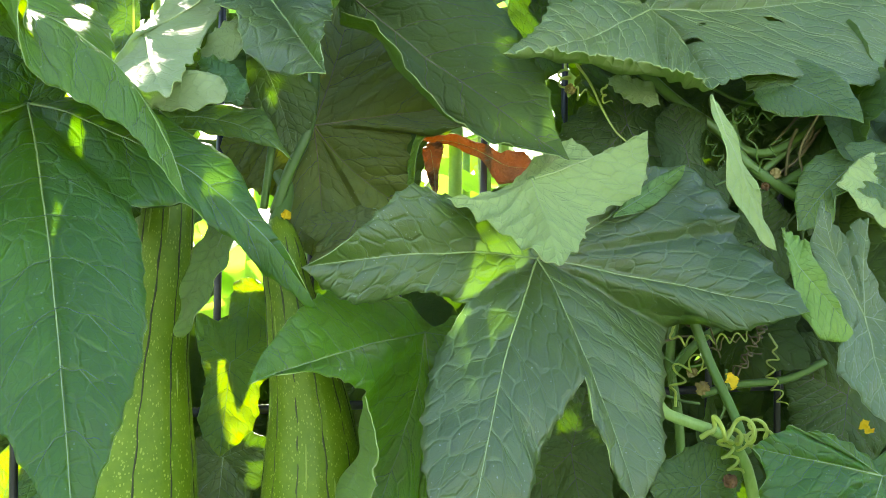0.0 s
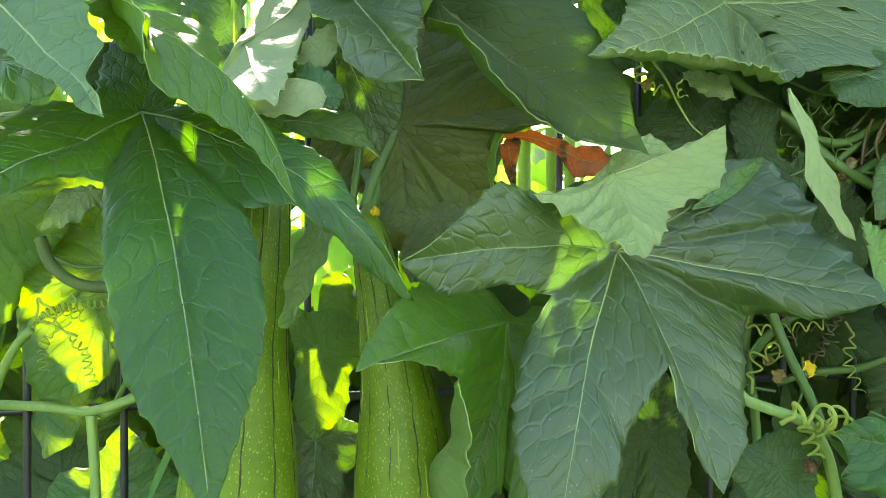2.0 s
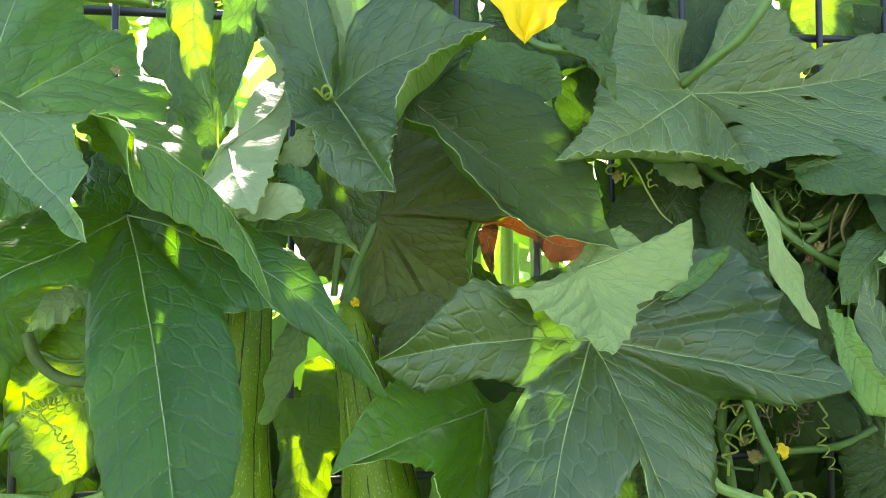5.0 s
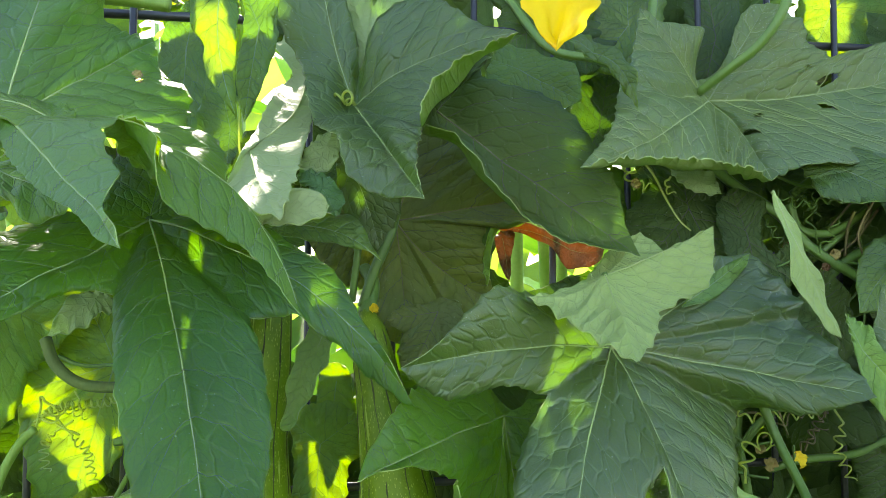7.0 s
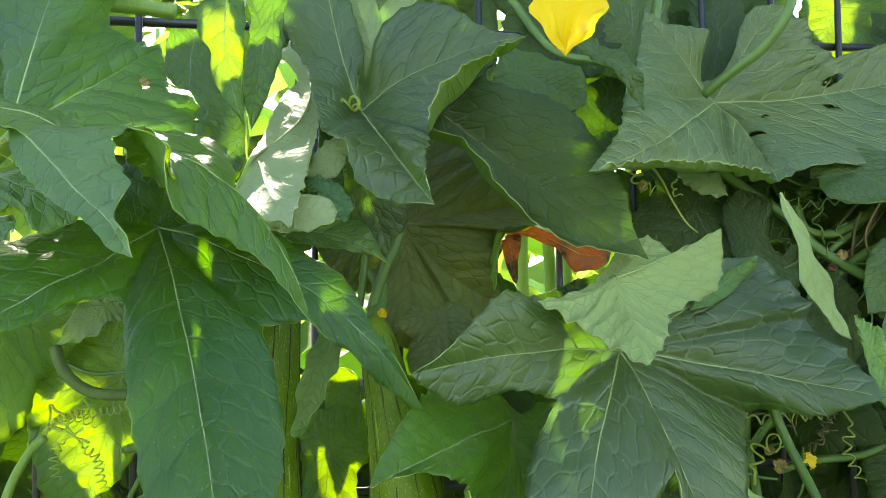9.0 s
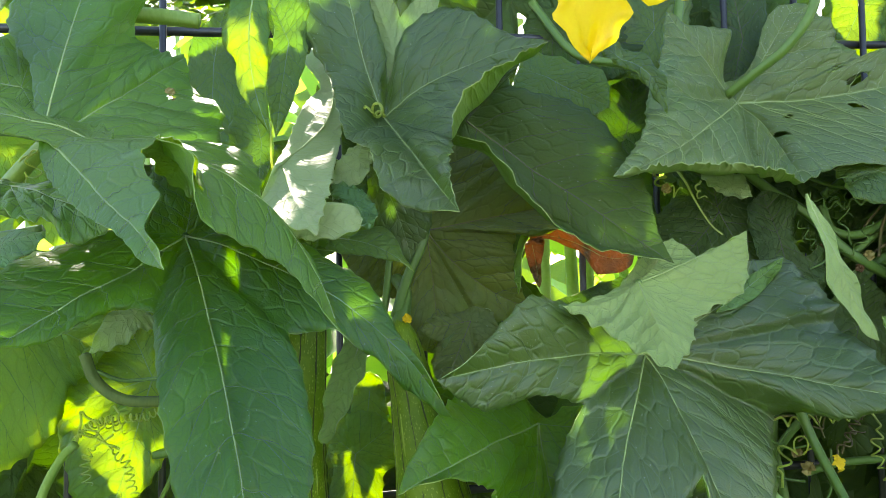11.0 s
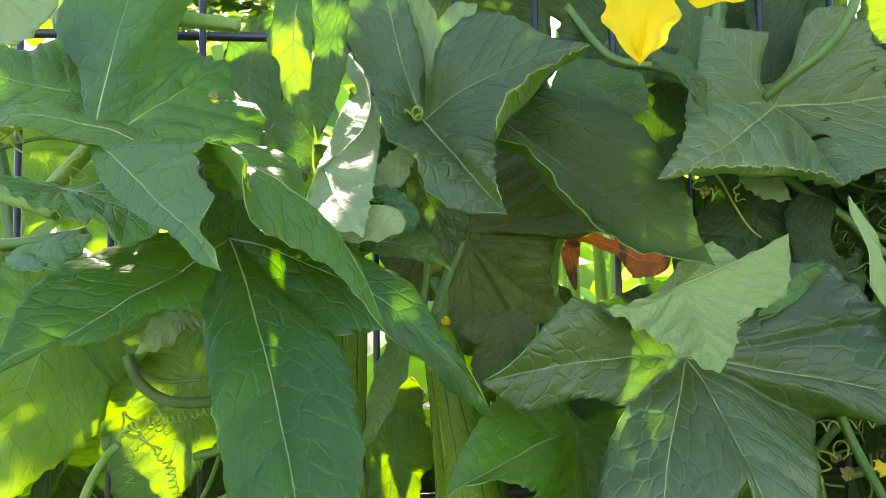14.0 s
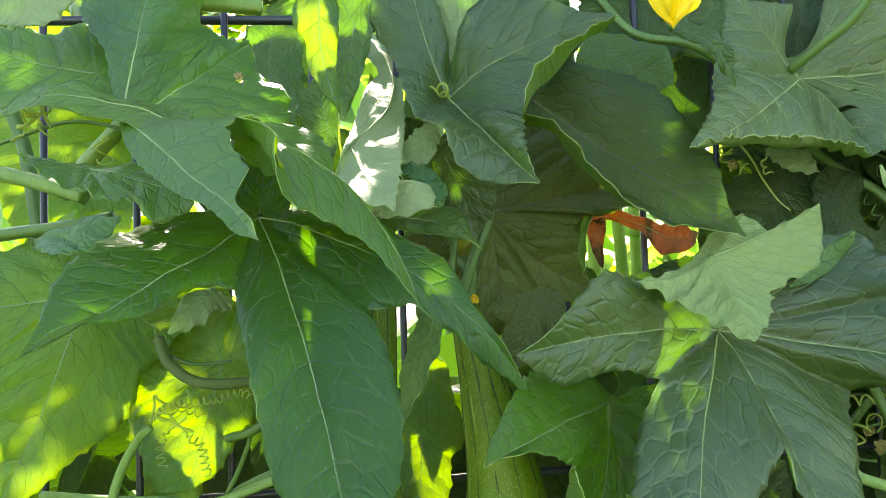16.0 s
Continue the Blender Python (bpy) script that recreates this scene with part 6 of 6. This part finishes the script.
# ---- tall grassy plants behind the fence ----


def tall_plant(at, height, seed, blades, lean=None):
    rng = random.Random(seed)
    root = new("tall_plant")
    root.location = at
    lean = rng.uniform(-0.05, 0.05) if lean is None else lean
    tube("cane", [(0, 0, 0), (lean * 0.4, 0, height * 0.5), (lean, 0.02, height)], 0.011, 0.006, CANE, root, 10)
    for k in range(blades):
        z0 = height * (0.25 + 0.7 * (k + rng.random()) / blades)
        a = rng.uniform(0, 2 * math.pi)
        length, wide = rng.uniform(0.45, 0.8), rng.uniform(0.022, 0.042)
        rise, drop = rng.uniform(0.15, 0.5), rng.uniform(0.3, 0.9)
        verts, faces, nl = [], [], 22
        for i in range(nl + 1):
            t = i / nl
            r = length * t * (1 - 0.2 * t)
            z = z0 + rise * t - drop * t * t
            w = wide * (0.5 + 2.2 * t * (1 - t)) * (1 - t ** 5)
            roll = 0.5 * math.sin(2.5 * t + seed + k)
            for s in (-1, -0.5, 0, 0.5, 1):
                wav = 0.12 * wide * math.sin(t * 40 + s * 2 + k) * abs(s)
                off = w * s
                verts.append((lean * z0 / height + math.cos(a) * r - math.sin(a) * off * math.cos(roll), math.sin(a) * r + math.cos(a) * off * math.cos(roll), z + abs(s) * w * 0.35 + off * math.sin(roll) + wav))
        for i in range(nl):
            for j in range(4):
                q = i * 5 + j
                faces.append((q, q + 1, q + 6, q + 5))
        mesh_object("blade", verts, faces, CORN, root)
    return tagged(root, "tall grassy plant with long arching blades, backlit by the sun", "plant", group="tall plants behind the fence")


rng_p = random.Random(5)
for k in range(40):
    row = k % 4
    tall_plant((-1.5 + 2.9 * (k // 4) / 9.0 + rng_p.uniform(-0.08, 0.08), 0.88 + 0.36 * row + rng_p.uniform(-0.08, 0.08), 0), rng_p.uniform(1.5, 1.7) + 0.15 * row, 20 + k, 9)

for x, y, r_, seed in ((0.009, 0.80, 0.02, 71), (0.048, 0.86, -0.03, 72), (0.066, 0.92, 0.01, 73), (-0.10, 0.84, 0.02, 74), (-0.145, 0.90, -0.02, 75)):
    tall_plant((x - r_ * 0.7, y, 0), 1.57, seed, 4, r_)

# ---- withered flowers and bits caught in the vine ----


def withered(at, size, mat, label, seed):
    """A crumpled scrap of petal or leaf."""
    rng = random.Random(seed)
    verts, faces, n = [], [], 12
    for i in range(n + 1):
        for j in range(n + 1):
            x, z = i / n - 0.5, j / n - 0.5
            edge = 1 - 0.35 * (abs(x) * abs(z) * 4)
            y = 0.35 * noise.noise(Vector((x * 3 + seed, 0, z * 3))) + 0.18 * noise.noise(Vector((x * 8, seed, z * 8))) + 0.6 * x * x
            verts.append((size * x * edge * (1 + 0.3 * noise.noise(Vector((z * 5, seed, 0)))), size * y, size * z * edge))
    for i in range(n):
        for j in range(n):
            q = i * (n + 1) + j
            faces.append((q, q + 1, q + n + 2, q + n + 1))
    ob = mesh_object("withered_bit", verts, faces, mat)
    ob.matrix_world = Matrix.Translation(at) @ pose(0, 0, 0, rng.uniform(-40, 40), rng.uniform(-60, 60), rng.uniform(-40, 40))
    return tagged(ob, label, "plant debris", group="withered bits")


FADED = plain("faded_petal", (0.72, 0.42, 0.01), (0.85, 0.58, 0.03), 90, 0.6, 0.6, 0.001, 0.35, (0.95, 0.7, 0.04), 0.2)
STRAW = plain("straw", (0.20, 0.15, 0.05), (0.34, 0.26, 0.10), 90, 0.7, 0.6, 0.001, 0.2, (0.6, 0.4, 0.1), 0.2)
withered((0.1732, 0.5000, 1.2213), 0.011, FADED, "faded yellow petal caught among the stems", 1)
withered((0.2425, 0.4800, 1.1976), 0.009, FADED, "yellow petal behind a leaf edge", 2)
withered((-0.0867, 0.4620, 1.3190), 0.006, FADED, "small yellow petal behind the leaves", 3)
withered((0.1496, 0.4360, 1.1790), 0.008, DRY, "shrivelled brown flower bud on the vine", 4)
withered((0.1650, 0.5300, 1.2116), 0.010, STRAW, "straw-coloured withered leaf scrap among the stems", 5)
withered((0.1593, 0.5350, 1.2209), 0.008, STRAW, "straw-coloured withered leaf scrap among the stems", 6)
withered((0.1851, 0.5450, 1.3556), 0.006, DRY, "small withered brown scrap among the stems", 7)
withered((0.2102, 0.5450, 1.3409), 0.006, DRY, "small withered brown scrap among the stems", 8)
withered((0.2164, 0.5450, 1.3490), 0.008, STRAW, "straw-coloured withered leaf scrap among the stems", 9)
withered((0.0748, 0.4900, 1.3937), 0.007, STRAW, "straw-coloured withered leaf scrap among the stems", 10)
# a brown blotch of the leaf blade, built from added crumpled scraps
withered((-0.2081, 0.4090, 1.4498), 0.006, STRAW, "rust-coloured blotch of a leaf, built as a small scrap", 21)
withered((-0.2054, 0.4080, 1.4433), 0.005, STRAW, "rust-coloured blotch of a leaf, built as a small scrap", 22)
withered((-0.2008, 0.4120, 1.4416), 0.004, STRAW, "rust-coloured blotch of a leaf, built as a small scrap", 23)

# ---- foliage: leaves below and behind, and an unseen canopy added above for shade ----


def foliage(name, spots, tint, label, seed):
    """Many plain lobed leaves joined into one mesh; spots gives place and turn of each."""
    rng = random.Random(seed)
    verts, faces, order, mats = [], [], [], []
    for place, size in spots:
        cut = rng.uniform(0.35, 0.6) * (0.5 if place.translation.z > 1.7 and name != "hedge" else 1)
        bend = rng.uniform(-0.25, 0.5)
        base = len(verts)
        na, nr = (30, 4) if name == "hedge" else (15, 2) if place.translation.z > 1.7 else (60, 7)
        twist = rng.uniform(0, 6.28)
        for skin_side in (0, 1):
            for i in range(nr + 1):
                for j in range(na):
                    a = 2 * math.pi * j / na
                    lobe_ = abs(((a - math.pi / 2) / (2 * math.pi / 5) + 0.5) % 1.0 - 0.5) * 2
                    outline = (1 - cut * 0.8) + cut * 0.8 * (1 - lobe_) ** 1.3
                    outline *= 1 - 0.75 * max(0, -math.sin(a)) ** 14
                    outline *= 1 + 0.03 * math.sin(31 * a)
                    r = size * outline * i / nr
                    x, y = math.cos(a) * r, math.sin(a) * r
                    z = -bend * (x * x + y * y) / size + 0.05 * size * math.sin(3 * a + twist) * (i / nr) ** 2 - 0.0005 * skin_side
                    verts.append(place @ Vector((x, y, z)))
                    near = round((a - math.pi / 2) / (2 * math.pi / 5)) * (2 * math.pi / 5) + math.pi / 2
                    u_, v_ = r * math.cos(a - near), abs(r * math.sin(a - near))
                    order.append(((u_ - 0.72 * v_ - 5 * v_ * v_) / 0.009 + 9 * round(a), v_ / 0.008))
            for i in range(nr):
                for j in range(na):
                    q = base + skin_side * (nr + 1) * na + i * na
                    c = (q + j, q + na + j, q + na + (j + 1) % na, q + (j + 1) % na)
                    faces.append(c if not skin_side else c[::-1])
                    mats.append(skin_side)
    ob = mesh_object(name, verts, faces, list(SKIN[tint]), None, order=order)
    ob.data.polygons.foreach_set("material_index", mats)
    return tagged(ob, label, "foliage", kind="stuff")


def spots_in(n, lo, hi, seed, size=(0.06, 0.11), tilt=(40, 100), keep=None):
    rng = random.Random(seed)
    out = []
    while len(out) < n:
        p = [rng.uniform(a, b) for a, b in zip(lo, hi)]
        m = pose(*p, rng.uniform(*tilt), rng.uniform(-20, 20), rng.uniform(-55, 55)) @ pose(0, 0, 0, 0, 0, rng.uniform(0, 360))
        if keep is None or keep(*p):
            out.append((m, rng.uniform(*size)))
    return out


# places among the leaves that the sun reaches through gaps left in the added leaves overhead, and how wide those gaps
# are
SUNNY = ((-0.003, 0.407, 1.306, 0.006), (0.037, 0.435, 1.291, 0.004), (0.012, 0.412, 1.279, 0.004), (-0.214, 0.334, 1.347, 0.005), (-0.156, 0.294, 1.283, 0.011), (-0.162, 0.295, 1.297, 0.010),
         (-0.148, 0.408, 1.403, 0.001), (0.046, 0.560, 1.352, 0.010), (-0.152, 0.382, 1.456, 0.009), (-0.193, 0.421, 1.445, 0.004),
         (0.055, 0.578, 1.472, 0.005), (0.190, 0.453, 1.298, 0.016), (0.196, 0.453, 1.276, 0.018), (-0.286, 0.448, 1.274, 0.005), (-0.258, 0.447, 1.238, 0.007), (-0.122, 0.520, 1.264, 0.010),
         (-0.118, 0.510, 1.240, 0.006), (0.255, 0.630, 1.535, 0.014))


def dappled(spots, reach=0.78):
    """The leaves without those that hang in the sun's way to one of the sunny places."""
    out = []
    for m, size in spots:
        c = m.translation
        if all(((c - Vector(p)) - (c - Vector(p)).dot(sun_dir) * sun_dir).length > reach * size + r for *p, r in SUNNY):
            out.append((m, size))
    return out


def roof(x0, x1, y0, y1, seed, step=0.019):
    """Unseen leaves added above the vine to keep the sun off it, side by side in three loose layers."""
    rng = random.Random(seed)
    out = []
    for layer in range(3):
        for i in range(int((x1 - x0) / step)):
            for j in range(int((y1 - y0) / step)):
                p = (x0 + (i + 0.33 * layer + rng.uniform(-0.3, 0.3)) * step, y0 + (j + 0.33 * layer + rng.uniform(-0.3, 0.3)) * step, 1.79 + 0.035 * layer + rng.uniform(-0.02, 0.02))
                # it thins out towards an uneven rim, and sags and rises
                rim = min(p[0] + 0.68, 0.58 - p[0], p[1] - 0.54, 1.42 - p[1]) / 0.11 + 0.8 * noise.noise(Vector((p[0] * 9, p[1] * 9, 3)))
                if rim < rng.random():
                    continue
                p = (p[0], p[1], p[2] + 0.09 * noise.noise(Vector((p[0] * 5, p[1] * 5, 7))) + 0.03)
                out.append((pose(*p, rng.uniform(10, 50), rng.uniform(-15, 15), 0) @ pose(0, 0, 0, 0, 0, rng.uniform(0, 360)), rng.uniform(0.015, 0.023)))
    return dappled(out)


# added canopy, out of view, that only blocks the sun
foliage("foliage", roof(-0.68, -0.24, 0.54, 1.42, 1), "", "unseen vine leaves added above the fence to shade it", 1)
foliage("foliage", roof(-0.24, 0.10, 0.54, 1.42, 11), "", "dense unseen vine leaves added above the fence to shade it", 11)
foliage("foliage", roof(0.10, 0.58, 0.54, 1.42, 12), "", "unseen vine leaves added over the back of the fence for shade", 12)
foliage("foliage", spots_in(60, (-0.8, 0.45, 0.2), (0.75, 0.6, 1.03), 2), "", "dense vine leaves growing below along the fence", 2)
# dark-tint leaves fill the gaps; their shade is partly in the colour
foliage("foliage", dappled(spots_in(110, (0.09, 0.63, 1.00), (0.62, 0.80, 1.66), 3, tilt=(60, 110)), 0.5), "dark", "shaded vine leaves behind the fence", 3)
foliage("foliage", dappled(spots_in(22, (-0.9, 0.60, 1.0), (-0.40, 0.80, 1.6), 4)), "thin", "sunlit thin vine leaves behind the fence", 4)
foliage("foliage", spots_in(60, (-0.6, 0.75, 0.5), (0.7, 0.95, 1.12), 6), "thin", "sunlit low leaves behind the fence", 6)
foliage("hedge", spots_in(640, (-4.5, 3.4, 0.1), (4.5, 4.2, 2.9), 5, size=(0.10, 0.2), tilt=(30, 110)), "thin", "leafy hedge at the back of the garden", 5)


def backing(x, y, z):
    return not (-0.03 < x < 0.11 and 1.30 < z < 1.46) and not (-0.19 < x < -0.09 and z < 1.31) and x > -0.24


# dark tint again: shade coloured into the leaves behind the fence
foliage("foliage", dappled(spots_in(90, (-0.26, 0.60, 1.10), (0.16, 0.72, 1.66), 9, tilt=(60, 110), keep=backing), 0.85), "dark", "leaves behind the fence, coloured dark for shade", 9)

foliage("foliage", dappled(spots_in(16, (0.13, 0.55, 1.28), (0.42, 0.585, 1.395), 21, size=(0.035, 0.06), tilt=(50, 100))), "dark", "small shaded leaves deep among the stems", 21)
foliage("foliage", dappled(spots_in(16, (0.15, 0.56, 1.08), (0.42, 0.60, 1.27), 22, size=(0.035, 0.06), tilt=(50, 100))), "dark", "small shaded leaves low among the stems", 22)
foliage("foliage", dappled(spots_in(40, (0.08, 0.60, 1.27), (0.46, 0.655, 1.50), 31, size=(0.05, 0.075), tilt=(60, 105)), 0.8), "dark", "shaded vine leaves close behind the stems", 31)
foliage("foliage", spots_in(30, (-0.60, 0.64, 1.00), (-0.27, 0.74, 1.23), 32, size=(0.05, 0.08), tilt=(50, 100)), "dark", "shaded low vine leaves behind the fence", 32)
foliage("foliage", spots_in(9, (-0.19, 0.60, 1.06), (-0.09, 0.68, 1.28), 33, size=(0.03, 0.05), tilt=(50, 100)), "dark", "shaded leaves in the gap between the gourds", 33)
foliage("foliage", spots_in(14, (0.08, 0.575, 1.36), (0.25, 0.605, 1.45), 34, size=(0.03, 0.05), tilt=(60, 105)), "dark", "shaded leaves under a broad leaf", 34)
